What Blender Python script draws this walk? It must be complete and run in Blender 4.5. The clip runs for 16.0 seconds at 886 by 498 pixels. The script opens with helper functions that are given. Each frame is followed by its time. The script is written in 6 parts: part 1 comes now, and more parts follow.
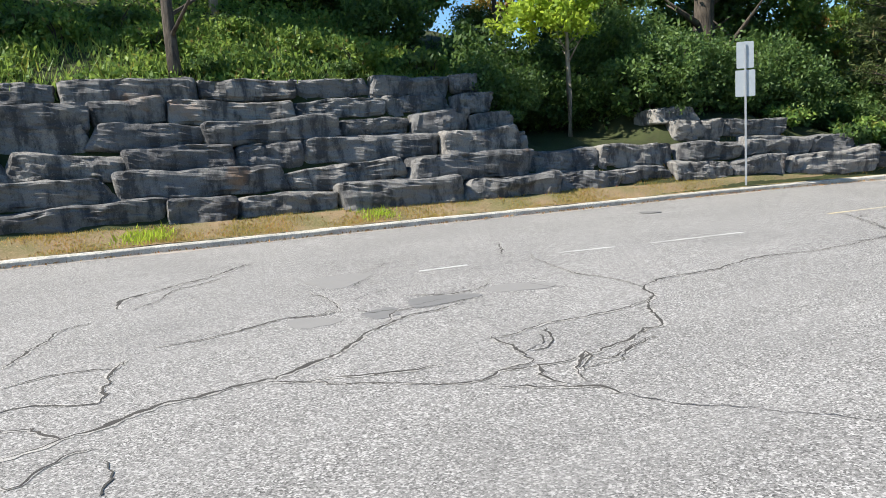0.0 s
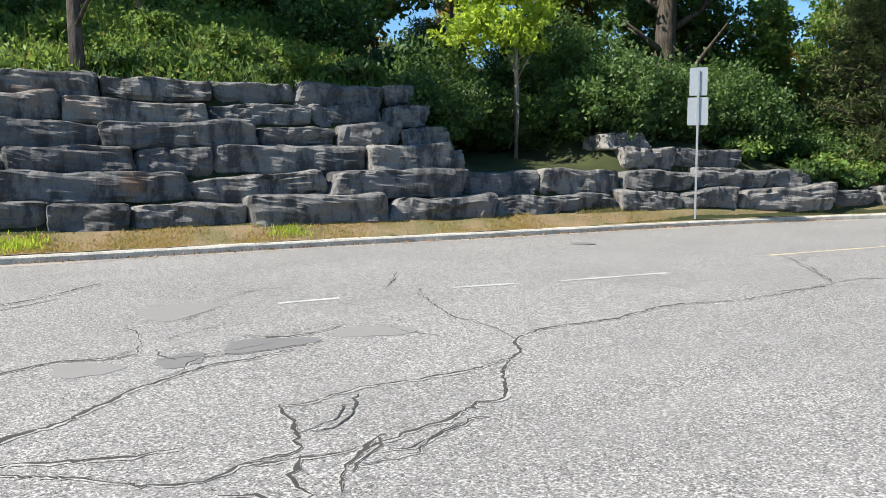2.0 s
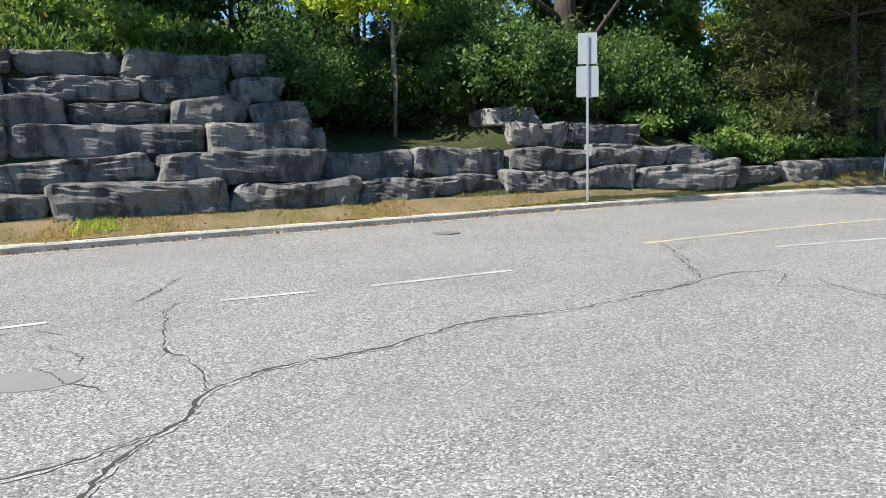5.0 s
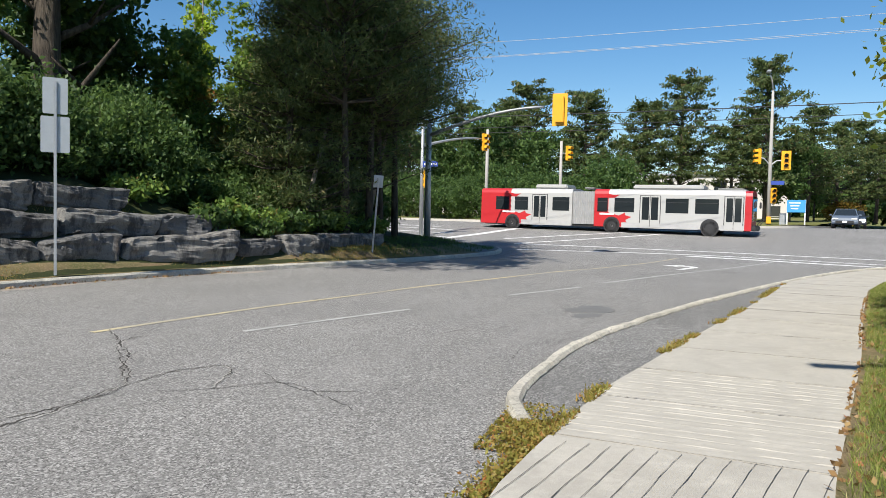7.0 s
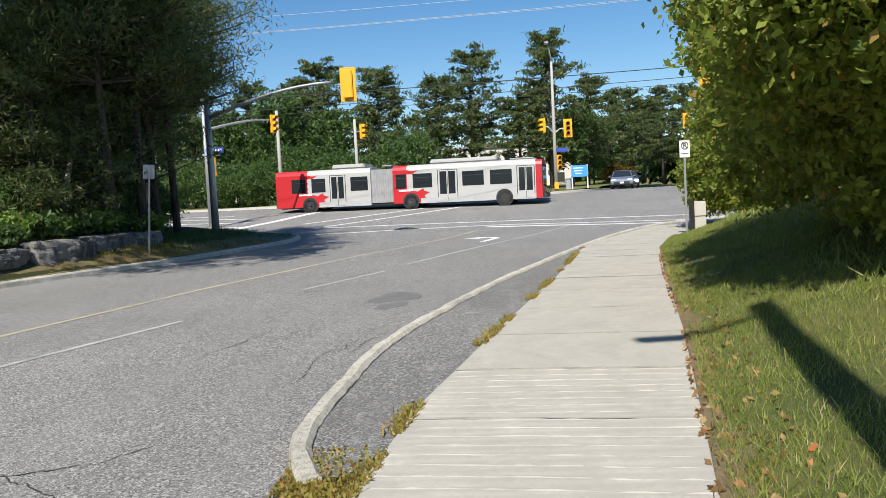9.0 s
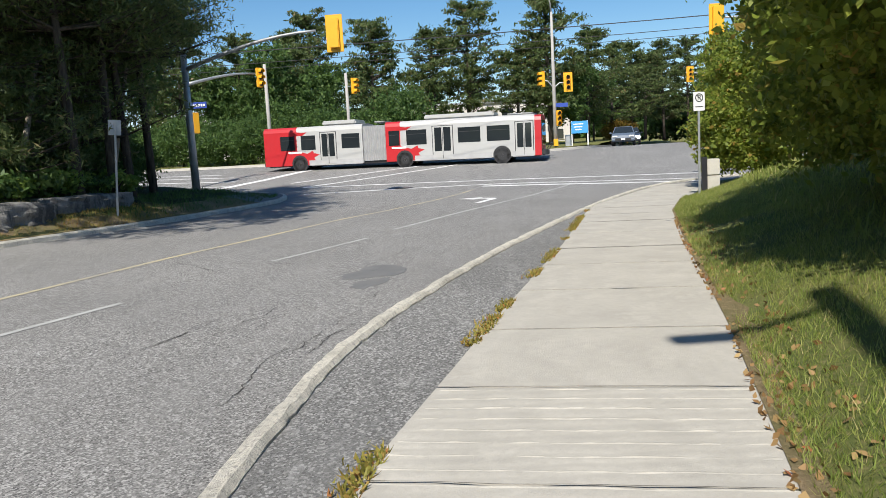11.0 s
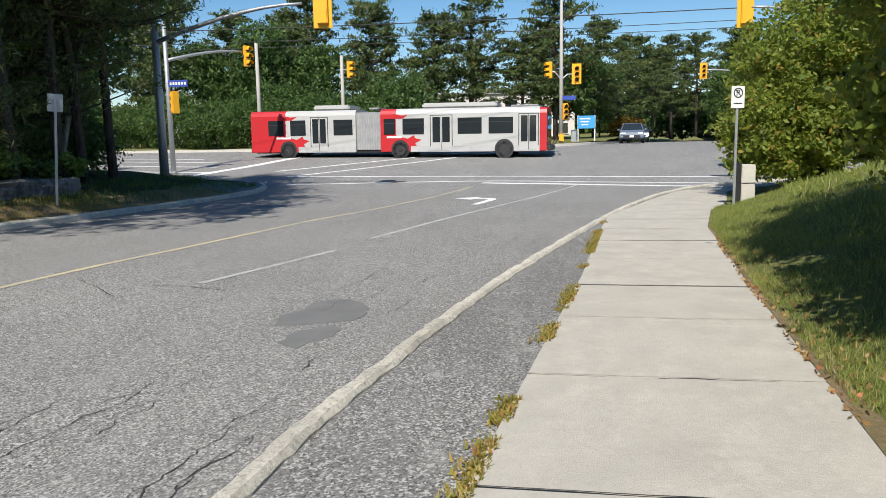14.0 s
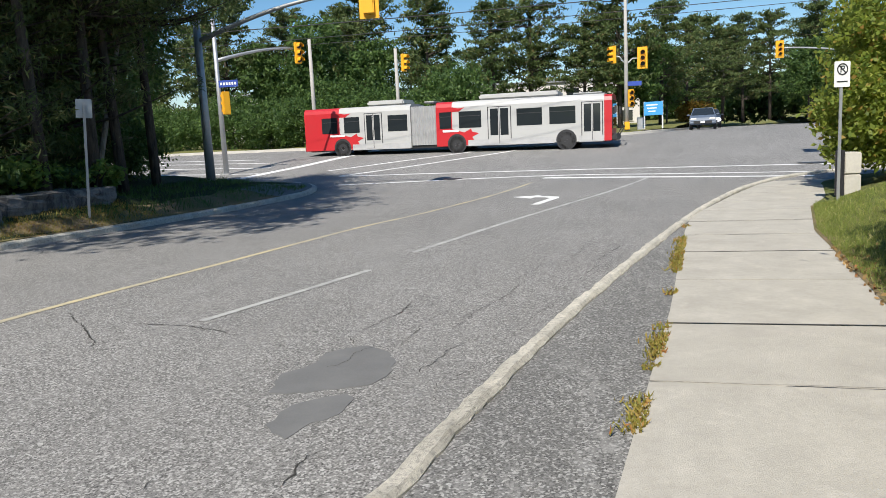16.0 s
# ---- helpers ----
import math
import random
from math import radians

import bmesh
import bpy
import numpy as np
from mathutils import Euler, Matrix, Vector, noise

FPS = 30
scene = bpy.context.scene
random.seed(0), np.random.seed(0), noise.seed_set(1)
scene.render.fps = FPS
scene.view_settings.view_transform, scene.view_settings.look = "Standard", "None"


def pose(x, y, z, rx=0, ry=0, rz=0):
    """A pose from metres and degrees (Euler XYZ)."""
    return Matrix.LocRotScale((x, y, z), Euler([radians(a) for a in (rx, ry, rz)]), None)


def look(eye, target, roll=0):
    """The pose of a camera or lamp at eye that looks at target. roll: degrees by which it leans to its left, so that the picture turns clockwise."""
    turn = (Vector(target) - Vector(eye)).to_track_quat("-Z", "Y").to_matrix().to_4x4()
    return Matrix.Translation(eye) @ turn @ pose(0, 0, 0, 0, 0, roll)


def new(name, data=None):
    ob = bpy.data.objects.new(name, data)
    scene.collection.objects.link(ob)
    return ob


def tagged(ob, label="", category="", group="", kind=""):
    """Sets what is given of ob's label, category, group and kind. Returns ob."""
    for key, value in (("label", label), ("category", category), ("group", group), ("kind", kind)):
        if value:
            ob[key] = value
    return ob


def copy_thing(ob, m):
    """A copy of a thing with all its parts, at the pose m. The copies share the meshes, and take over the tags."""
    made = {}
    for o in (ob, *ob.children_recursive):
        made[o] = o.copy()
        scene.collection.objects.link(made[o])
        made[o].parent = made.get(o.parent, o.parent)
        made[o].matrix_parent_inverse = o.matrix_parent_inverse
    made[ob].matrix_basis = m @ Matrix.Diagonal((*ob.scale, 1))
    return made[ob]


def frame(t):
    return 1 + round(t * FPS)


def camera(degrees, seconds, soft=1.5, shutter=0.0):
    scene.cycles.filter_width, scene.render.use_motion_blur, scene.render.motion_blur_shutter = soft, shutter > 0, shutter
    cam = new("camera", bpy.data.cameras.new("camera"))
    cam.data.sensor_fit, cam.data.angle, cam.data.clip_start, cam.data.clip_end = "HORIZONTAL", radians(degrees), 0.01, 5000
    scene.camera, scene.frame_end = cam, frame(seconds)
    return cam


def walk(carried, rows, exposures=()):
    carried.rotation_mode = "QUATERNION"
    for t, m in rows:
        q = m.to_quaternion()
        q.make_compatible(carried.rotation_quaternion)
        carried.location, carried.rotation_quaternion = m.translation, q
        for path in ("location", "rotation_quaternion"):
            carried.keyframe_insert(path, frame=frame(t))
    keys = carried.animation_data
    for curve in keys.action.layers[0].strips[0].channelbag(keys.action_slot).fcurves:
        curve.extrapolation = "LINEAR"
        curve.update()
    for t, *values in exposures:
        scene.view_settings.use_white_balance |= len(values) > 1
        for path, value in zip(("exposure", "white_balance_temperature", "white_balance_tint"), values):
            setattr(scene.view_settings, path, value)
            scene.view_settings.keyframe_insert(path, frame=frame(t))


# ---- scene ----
cam = camera(62.1, 16.0, soft=0.8)
PATH = [
    (0, (-0.919, -14.439, 1.594), (-2.634, -13.443, 1.335), -3.4),
    (0.5, (-1.086, -13.94, 1.579), (-2.777, -12.901, 1.335), -2.4),
    (1, (-1.209, -13.465, 1.563), (-2.885, -12.395, 1.346), -1.3),
    (1.5, (-1.386, -13.011, 1.551), (-3.064, -11.943, 1.337), -0.7),
    (2, (-1.478, -12.594, 1.542), (-3.165, -11.542, 1.328), -0.5),
    (2.5, (-1.643, -12.191, 1.512), (-3.338, -11.151, 1.3), -0.8),
    (3, (-1.776, -11.765, 1.499), (-3.468, -10.716, 1.305), -1.3),
    (3.2, (-1.786, -11.617, 1.515), (-3.481, -10.571, 1.329), -1.6),
    (5.3, (-2.349, -9.726, 1.436), (-3.904, -8.497, 1.168), -0.9),
    (5.5, (-2.368, -9.562, 1.449), (-3.886, -8.282, 1.213), -0.1),
    (6, (-2.437, -9.055, 1.454), (-3.756, -7.56, 1.291), 0.6),
    (6.5, (-2.446, -8.561, 1.467), (-3.352, -6.78, 1.379), 1.1),
    (7, (-2.434, -8.116, 1.469), (-3.066, -6.221, 1.389), 1.2),
    (7.5, (-2.501, -7.673, 1.46), (-2.908, -5.717, 1.374), 0.5),
    (8, (-2.534, -7.291, 1.489), (-2.79, -5.31, 1.394), -0.6),
    (8.2, (-2.552, -7.147, 1.481), (-2.745, -5.159, 1.375), -1.2),
    (10.3, (-2.546, -5.688, 1.468), (-2.642, -3.699, 1.283), -3.7),
    (10.5, (-2.532, -5.499, 1.489), (-2.643, -3.512, 1.289), -3.6),
    (11, (-2.511, -5.064, 1.476), (-2.627, -3.084, 1.223), -3.2),
    (11.5, (-2.491, -4.59, 1.474), (-2.489, -2.613, 1.174), -2.2),
    (12, (-2.501, -4.141, 1.506), (-2.455, -2.161, 1.233), -1.4),
    (12.5, (-2.442, -3.657, 1.523), (-2.391, -1.672, 1.29), -1.0),
    (13, (-2.386, -3.252, 1.541), (-2.376, -1.264, 1.325), -0.7),
    (13.5, (-2.412, -2.8, 1.55), (-2.46, -0.815, 1.312), -0.7),
    (14, (-2.46, -2.335, 1.559), (-2.571, -0.357, 1.279), -1.1),
    (14.5, (-2.55, -1.894, 1.57), (-2.692, 0.073, 1.233), -2.3),
    (15, (-2.504, -1.454, 1.574), (-2.62, 0.507, 1.196), -3.0),
    (15.5, (-2.475, -1.072, 1.613), (-2.648, 0.886, 1.247), -2.9),
    (16, (-2.425, -0.635, 1.645), (-2.706, 1.323, 1.35), -2.9),
]
walk(cam, [(t, look(eye, target, roll)) for t, eye, target, roll in PATH],
     [(0, 1.1), (3.2, 1.08), (5.3, 1.03), (6.0, 1.02), (6.5, 0.64), (7.0, 0.54), (10.5, 0.46), (16.0, 0.44)])

# ---------------------------------------------------------------- light
EL, SUN_AZ = radians(47), math.atan2(-0.212, -0.977)
world = bpy.data.worlds.new("world")
scene.world = world
world.use_nodes = True
wn = world.node_tree.nodes
sky = wn.new("ShaderNodeTexSky")
sky.sky_type, sky.sun_disc, sky.sun_elevation, sky.sun_rotation = "NISHITA", False, EL, SUN_AZ
sky.air_density, sky.dust_density, sky.ozone_density = 1.0, 0.3, 2.2
tint = wn.new("ShaderNodeHueSaturation")
tint.inputs["Saturation"].default_value = 1.3
world.node_tree.links.new(sky.outputs[0], tint.inputs["Color"])
world.node_tree.links.new(tint.outputs[0], wn["Background"].inputs[0])
wn["Background"].inputs[1].default_value = 0.088
sun = new("sun", bpy.data.lights.new("sun", "SUN"))
sun.data.energy, sun.data.angle, sun.data.color = 5.0, radians(0.55), (1.0, 0.945, 0.855)
sdir = Vector((math.sin(SUN_AZ) * math.cos(EL), math.cos(SUN_AZ) * math.cos(EL), math.sin(EL)))
sun.matrix_world = look(sdir * 60, (0, 0, 0))

# ---------------------------------------------------------------- materials
class Nodes:
    """A short hand for building one node material."""

    def __init__(self, name):
        self.mat = bpy.data.materials.new(name)
        self.mat.use_nodes = True
        self.t = self.mat.node_tree
        self.bsdf = self.t.nodes["Principled BSDF"]
        self.pos = self.t.nodes.new("ShaderNodeNewGeometry")

    def node(self, kind, **values):
        n = self.t.nodes.new(kind)
        for k, v in values.items():
            n.inputs[k].default_value = v
        return n

    def link(self, a, b):
        self.t.links.new(a, b)

    def noise(self, scale, detail=5, rough=0.6, stretch=None, where=None):
        n = self.node("ShaderNodeTexNoise", Scale=scale, Detail=detail, Roughness=rough)
        src = where or self.pos.outputs["Position"]
        if stretch:
            m = self.node("ShaderNodeMapping")
            m.inputs["Scale"].default_value = stretch
            self.link(src, m.inputs["Vector"])
            src = m.outputs[0]
        self.link(src, n.inputs["Vector"])
        return n.outputs["Fac"]

    def voronoi(self, scale, out="Distance"):
        n = self.node("ShaderNodeTexVoronoi", Scale=scale)
        self.link(self.pos.outputs["Position"], n.inputs["Vector"])
        return n.outputs[out]

    def ramp(self, fac, *stops):
        r = self.t.nodes.new("ShaderNodeValToRGB")
        while len(r.color_ramp.elements) < len(stops):
            r.color_ramp.elements.new(0.5)
        for e, (p, c) in zip(r.color_ramp.elements, stops):
            e.position = p
            e.color = (*c, 1) if isinstance(c, tuple) else (c, c, c, 1)
        self.link(fac, r.inputs[0])
        return r.outputs[0]

    def mix(self, fac, a, b, mode="MIX"):
        m = self.t.nodes.new("ShaderNodeMix")
        m.data_type, m.blend_type = "RGBA", mode
        for sock, v in ((m.inputs[0], fac), (m.inputs[6], a), (m.inputs[7], b)):
            if hasattr(v, "links"):
                self.link(v, sock)
            elif isinstance(v, tuple):
                sock.default_value = (*v, 1)
            else:
                sock.default_value = v
        return m.outputs[2]

    def bump(self, height, strength=0.4, distance=0.02):
        b = self.node("ShaderNodeBump", Strength=strength, Distance=distance)
        self.link(height, b.inputs["Height"])
        self.link(b.outputs[0], self.bsdf.inputs["Normal"])

    def done(self, colour=None, rough=0.7, metal=0.0, spec=0.5):
        if colour is not None:
            if hasattr(colour, "links"):
                self.link(colour, self.bsdf.inputs["Base Color"])
            else:
                self.bsdf.inputs["Base Color"].default_value = (*colour, 1)
        if hasattr(rough, "links"):
            self.link(rough, self.bsdf.inputs["Roughness"])
        else:
            self.bsdf.inputs["Roughness"].default_value = rough
        self.bsdf.inputs["Metallic"].default_value = metal
        self.bsdf.inputs["Specular IOR Level"].default_value = spec
        return self.mat


def weathered(name, base, dirt, rough=0.6, metal=0.0, fine=40, coarse=3, bump=0.15, amount=0.5):
    """Paint, metal or concrete with stains at two scales."""
    n = Nodes(name)
    c = n.mix(n.ramp(n.noise(coarse), (0.4, 0.0), (0.75, amount)), base, dirt)
    c = n.mix(n.ramp(n.noise(fine), (0.35, 0.0), (0.8, amount * 0.6)), c, dirt)
    n.bump(n.noise(fine * 2), bump, 0.005)
    return n.done(c, rough, metal)


def asphalt(name, tone, patchy=0.35, chip=78, bright=1.9, pit=0.30, chalk=0.0):
    """Worn asphalt: pale and dark chippings in a grey binder, with stains and wheel tracks."""
    n = Nodes(name)
    shade = lambda k: tuple(v * k for v in tone)
    chips = n.voronoi(chip, "Color")
    c = n.ramp(chips, (0.22, shade(pit)), (0.36, shade(0.78)), (0.56, shade(1.0)), (0.66, shade(1.25)), (0.78, shade(bright)))
    small = n.voronoi(chip * 1.7, "Color")
    c = n.mix(0.35, c, n.ramp(small, (0.28, shade(0.3)), (0.5, shade(0.95)), (0.72, shade(2.1))))
    c = n.mix(n.ramp(n.noise(0.35, 6, 0.65), (0.38, patchy), (0.62, 0.0)), c, shade(0.66))
    c = n.mix(n.ramp(n.noise(1.3, 4, 0.5, (1.6, 0.25, 1.0)), (0.45, 0.0), (0.75, 0.30)), c, shade(1.3))
    c = n.mix(n.ramp(n.noise(7, 6, 0.7), (0.5, 0.0), (0.8, 0.30)), c, shade(0.62))
    if chalk:
        c = n.mix(n.ramp(n.noise(2.4, 8, 0.75, (1.6, 0.6, 1.0)), (0.56, 0.0), (0.70, chalk)), c, shade(2.2))
    n.bump(n.mix(0.5, chips, n.noise(chip * 1.5, 3)), 0.45, 0.008)
    return n.done(c, 0.88, 0, 0.3)


def leafy(name, dark, mid, light, rare=None, glow=0.35):
    """Leaves: every leaf has a tone of its own, and lets light through."""
    n = Nodes(name)
    rnd = n.pos.outputs["Random Per Island"]
    stops = [(0.0, dark), (0.5, mid), (0.9, light)]
    if rare:
        stops += [(0.93, light), (0.96, rare)]
    c = n.ramp(rnd, *stops)
    c = n.mix(n.ramp(n.noise(0.8, 3), (0.35, 0.0), (0.7, 0.5)), c, tuple(v * 0.6 for v in mid))
    back = n.node("ShaderNodeBsdfTranslucent")
    n.link(n.mix(0.5, c, tuple(min(1, v * 1.8) for v in light)), back.inputs["Color"])
    m = n.node("ShaderNodeMixShader", Fac=glow)
    mat = n.done(c, 0.55, 0, 0.3)
    n.link(n.bsdf.outputs[0], m.inputs[1])
    n.link(back.outputs[0], m.inputs[2])
    n.link(m.outputs[0], n.t.nodes["Material Output"].inputs["Surface"])
    return mat


M_ROAD = asphalt("road_asphalt", (0.2, 0.195, 0.186), 0.30, 80, 2.6, 0.17)
M_STRIP = asphalt("strip_asphalt", (0.165, 0.162, 0.155), 0.5, 74, 3.2, 0.18, 0.55)
M_FILL = weathered("worn_filler", (0.195, 0.19, 0.18), (0.16, 0.157, 0.15), 0.85, 0, 90, 5, 0.15, 0.5)
M_FILL_DARK = weathered("tar_filler", (0.13, 0.13, 0.127), (0.18, 0.176, 0.17), 0.8, 0, 90, 5, 0.15, 0.5)
M_PATCH = weathered("patch_asphalt", (0.125, 0.125, 0.123), (0.18, 0.18, 0.175), 0.85, 0, 60, 3, 0.2, 0.6)
M_CRACK = weathered("crack_tar", (0.03, 0.028, 0.026), (0.075, 0.068, 0.058), 0.95)
M_CRUMB = asphalt("crumbled_asphalt", (0.30, 0.29, 0.27), 0.2, 110, 1.7, 0.35)


def make_concrete(name, base, rib=0.0, along=False):
    n = Nodes(name)
    c = n.mix(n.ramp(n.noise(1.6, 7, 0.7), (0.36, 0.0), (0.66, 0.75)), base, tuple(v * 0.74 for v in base))
    c = n.mix(n.ramp(n.noise(22, 8, 0.75), (0.45, 0.0), (0.72, 0.4)), c, tuple(v * 0.66 for v in base))
    c = n.mix(n.ramp(n.voronoi(160, "Color"), (0.0, 0.28), (0.4, 0.0)), c, tuple(v * 0.55 for v in base))
    c = n.mix(n.ramp(n.noise(3.4, 9, 0.8), (0.52, 0.0), (0.64, 0.4)), c, tuple(v * 1.2 for v in base))
    c = n.mix(n.ramp(n.noise(48, 4, 0.8), (0.66, 0.0), (0.70, 0.6)), c, tuple(v * 0.45 for v in base))
    rnd = n.t.nodes.new("ShaderNodeObjectInfo").outputs["Random"]
    c = n.mix(n.ramp(rnd, (0.0, 0.0), (1.0, 0.22)), c, tuple(v * 0.8 for v in base))
    h = n.noise(120, 4)
    if rib:
        w = n.node("ShaderNodeTexWave", Scale=rib, Distortion=0.5 if along else 1.4, Detail=4)
        w.bands_direction = "X" if along else "Y"
        n.link(n.pos.outputs["Position"], w.inputs["Vector"])
        worn = n.ramp(w.outputs["Fac"], (0.0, 0.85), (0.12 if along else 0.35, 0.0))
        gaps = n.ramp(n.noise(5, 4, 0.6), (0.35, 0.15), (0.6, 1.0))
        c = n.mix(n.mix(1.0, worn, gaps, "MULTIPLY"), c, tuple(v * (0.5 if along else 0.84) for v in base))
        h = n.mix(0.45, h, w.outputs["Fac"])
    n.bump(h, 0.4, 0.01)
    return n.done(c, 0.88, 0, 0.3)


M_WALK = make_concrete("pavement_concrete", (0.445, 0.42, 0.368))
M_WALK_RIB = make_concrete("ribbed_concrete", (0.445, 0.42, 0.368), 2.7)
M_KERB = make_concrete("kerb_concrete", (0.54, 0.515, 0.46))
kn = Nodes("old_kerb_concrete")
kc = kn.mix(kn.ramp(kn.noise(2.2, 6, 0.7), (0.40, 0.0), (0.62, 0.8)), (0.66, 0.62, 0.53), (0.42, 0.395, 0.335))
kc = kn.mix(kn.ramp(kn.noise(26, 8, 0.8), (0.50, 0.0), (0.62, 0.75)), kc, (0.24, 0.23, 0.205))
kc = kn.mix(kn.ramp(kn.voronoi(90, "Color"), (0.0, 0.5), (0.35, 0.0)), kc, (0.30, 0.285, 0.25))
kn.bump(kn.mix(0.5, kn.noise(18, 8, 0.8), kn.noise(90, 4)), 1.0, 0.03)
M_KERB_OLD = kn.done(kc, 0.92, 0, 0.25)
M_LINE = weathered("worn_white_paint", (0.80, 0.80, 0.78), (0.40, 0.40, 0.39), 0.7, 0, 14, 1.2, 0.1, 0.6)
M_LINE_OLD = weathered("faded_white_paint", (0.44, 0.44, 0.42), (0.23, 0.23, 0.22), 0.8, 0, 10, 2, 0.1, 1.0)
M_YELLOW = weathered("faded_yellow_paint", (0.52, 0.44, 0.26), (0.24, 0.235, 0.22), 0.85, 0, 5, 0.8, 0.1, 1.0)


def make_soil(name, a, b, c3):
    n = Nodes(name)
    c = n.mix(n.ramp(n.noise(1.1), (0.38, 0.0), (0.62, 1.0)), a, b)
    c = n.mix(n.ramp(n.noise(25, 6, 0.7), (0.48, 0.0), (0.7, 0.8)), c, c3)
    n.bump(n.noise(40, 6, 0.7), 0.8, 0.04)
    return n.done(c, 0.95, 0, 0.2)


M_VERGE = make_soil("verge_soil", (0.23, 0.165, 0.095), (0.13, 0.125, 0.05), (0.33, 0.25, 0.15))
M_GRIT = make_soil("kerb_grit", (0.36, 0.325, 0.28), (0.28, 0.26, 0.235), (0.40, 0.33, 0.27))
M_BANK = make_soil("bank_grass", (0.09, 0.12, 0.03), (0.15, 0.155, 0.05), (0.22, 0.185, 0.085))
M_FOREST = make_soil("forest_floor", (0.045, 0.06, 0.02), (0.035, 0.045, 0.018), (0.07, 0.055, 0.03))
M_LAWN = make_soil("dry_lawn", (0.11, 0.135, 0.035), (0.19, 0.17, 0.065), (0.14, 0.14, 0.05))


def make_rock(name):
    n = Nodes(name)
    rnd = n.t.nodes.new("ShaderNodeObjectInfo").outputs["Random"]
    c = n.ramp(rnd, (0.0, (0.12, 0.12, 0.122)), (0.6, (0.19, 0.187, 0.18)), (1.0, (0.29, 0.272, 0.245)))
    c = n.mix(n.ramp(n.noise(1.6, 7, 0.7, (0.7, 0.7, 1.6)), (0.45, 0.0), (0.62, 0.6)), c, (0.26, 0.247, 0.225))
    c = n.mix(n.ramp(n.noise(2.1, 6, 0.65, (1.4, 1.4, 0.5)), (0.46, 0.0), (0.58, 0.85)), c, (0.05, 0.051, 0.054))
    c = n.mix(n.ramp(n.noise(17, 8, 0.8), (0.57, 0.0), (0.66, 0.5)), c, (0.36, 0.36, 0.34))
    c = n.mix(n.ramp(n.noise(34, 6, 0.8), (0.36, 0.7), (0.46, 0.0)), c, (0.04, 0.04, 0.042))
    c = n.mix(n.ramp(n.noise(0.55, 3), (0.66, 0.0), (0.74, 0.5)), c, (0.30, 0.17, 0.09))
    h = n.mix(0.5, n.noise(5.0, 9, 0.75, (0.8, 0.8, 1.8)), n.noise(28, 8, 0.8))
    n.bump(h, 1.0, 0.07)
    return n.done(c, 0.92, 0, 0.25)


M_ROCK = make_rock("limestone_boulder")


def make_bark(name, a, b):
    n = Nodes(name)
    c = n.mix(n.ramp(n.noise(9, 6, 0.7, (1.0, 1.0, 0.18)), (0.4, 0.0), (0.6, 1.0)), a, b)
    n.bump(n.noise(14, 6, 0.7, (1.0, 1.0, 0.15)), 1.0, 0.05)
    return n.done(c, 0.95, 0, 0.2)


M_BARK = make_bark("dark_bark", (0.045, 0.038, 0.032), (0.105, 0.088, 0.07))
M_BARK_PALE = make_bark("pale_bark", (0.20, 0.165, 0.13), (0.34, 0.30, 0.25))
M_LEAF = leafy("forest_leaves", (0.045, 0.095, 0.02), (0.11, 0.20, 0.04), (0.25, 0.34, 0.07), (0.22, 0.14, 0.03))
# Dark leaf tone, lowered further to stand in for shade under the trees.
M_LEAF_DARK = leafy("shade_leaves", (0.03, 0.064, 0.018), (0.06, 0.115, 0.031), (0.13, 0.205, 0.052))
M_LEAF_LIME = leafy("lime_leaves", (0.15, 0.25, 0.025), (0.27, 0.38, 0.04), (0.40, 0.48, 0.06), None, 0.5)
M_LEAF_BUSH = leafy("bush_leaves", (0.07, 0.12, 0.018), (0.17, 0.225, 0.032), (0.30, 0.33, 0.06), (0.34, 0.20, 0.05), 0.45)
M_LEAF_AUTUMN = leafy("autumn_leaves", (0.14, 0.06, 0.015), (0.23, 0.14, 0.025), (0.20, 0.19, 0.03), (0.30, 0.08, 0.02))
M_NEEDLE = leafy("pine_needles", (0.04, 0.07, 0.022), (0.08, 0.12, 0.036), (0.14, 0.17, 0.055), (0.17, 0.12, 0.05), 0.25)
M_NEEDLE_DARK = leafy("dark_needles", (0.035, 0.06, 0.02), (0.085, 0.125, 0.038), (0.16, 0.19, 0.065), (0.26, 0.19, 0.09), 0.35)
M_GRASS = leafy("grass_blades", (0.10, 0.155, 0.028), (0.22, 0.28, 0.055), (0.38, 0.38, 0.12), (0.58, 0.47, 0.24), 0.4)
M_WEED = leafy("dry_weeds", (0.15, 0.18, 0.03), (0.30, 0.27, 0.06), (0.42, 0.27, 0.085), (0.40, 0.12, 0.05), 0.35)
M_LITTER = leafy("fallen_leaves", (0.16, 0.08, 0.03), (0.28, 0.17, 0.07), (0.36, 0.25, 0.11), (0.40, 0.12, 0.05), 0.1)

M_GALV = weathered("galvanised_steel", (0.46, 0.47, 0.48), (0.30, 0.31, 0.32), 0.5, 0.6, 30, 4, 0.1, 0.5)
M_POLE_PALE = weathered("pale_concrete_pole", (0.40, 0.385, 0.355), (0.28, 0.265, 0.245), 0.8)
M_SIGNBACK = weathered("dull_aluminium", (0.42, 0.45, 0.47), (0.30, 0.33, 0.35), 0.55, 0.4)
M_SIGNWHITE = weathered("white_sheeting", (0.75, 0.75, 0.74), (0.55, 0.55, 0.53), 0.45, 0, 20, 3, 0.02, 0.25)
M_BLACK = weathered("black_paint", (0.02, 0.02, 0.022), (0.05, 0.05, 0.05), 0.5)
M_REDPRINT = weathered("red_print", (0.50, 0.03, 0.03), (0.40, 0.05, 0.05), 0.5)
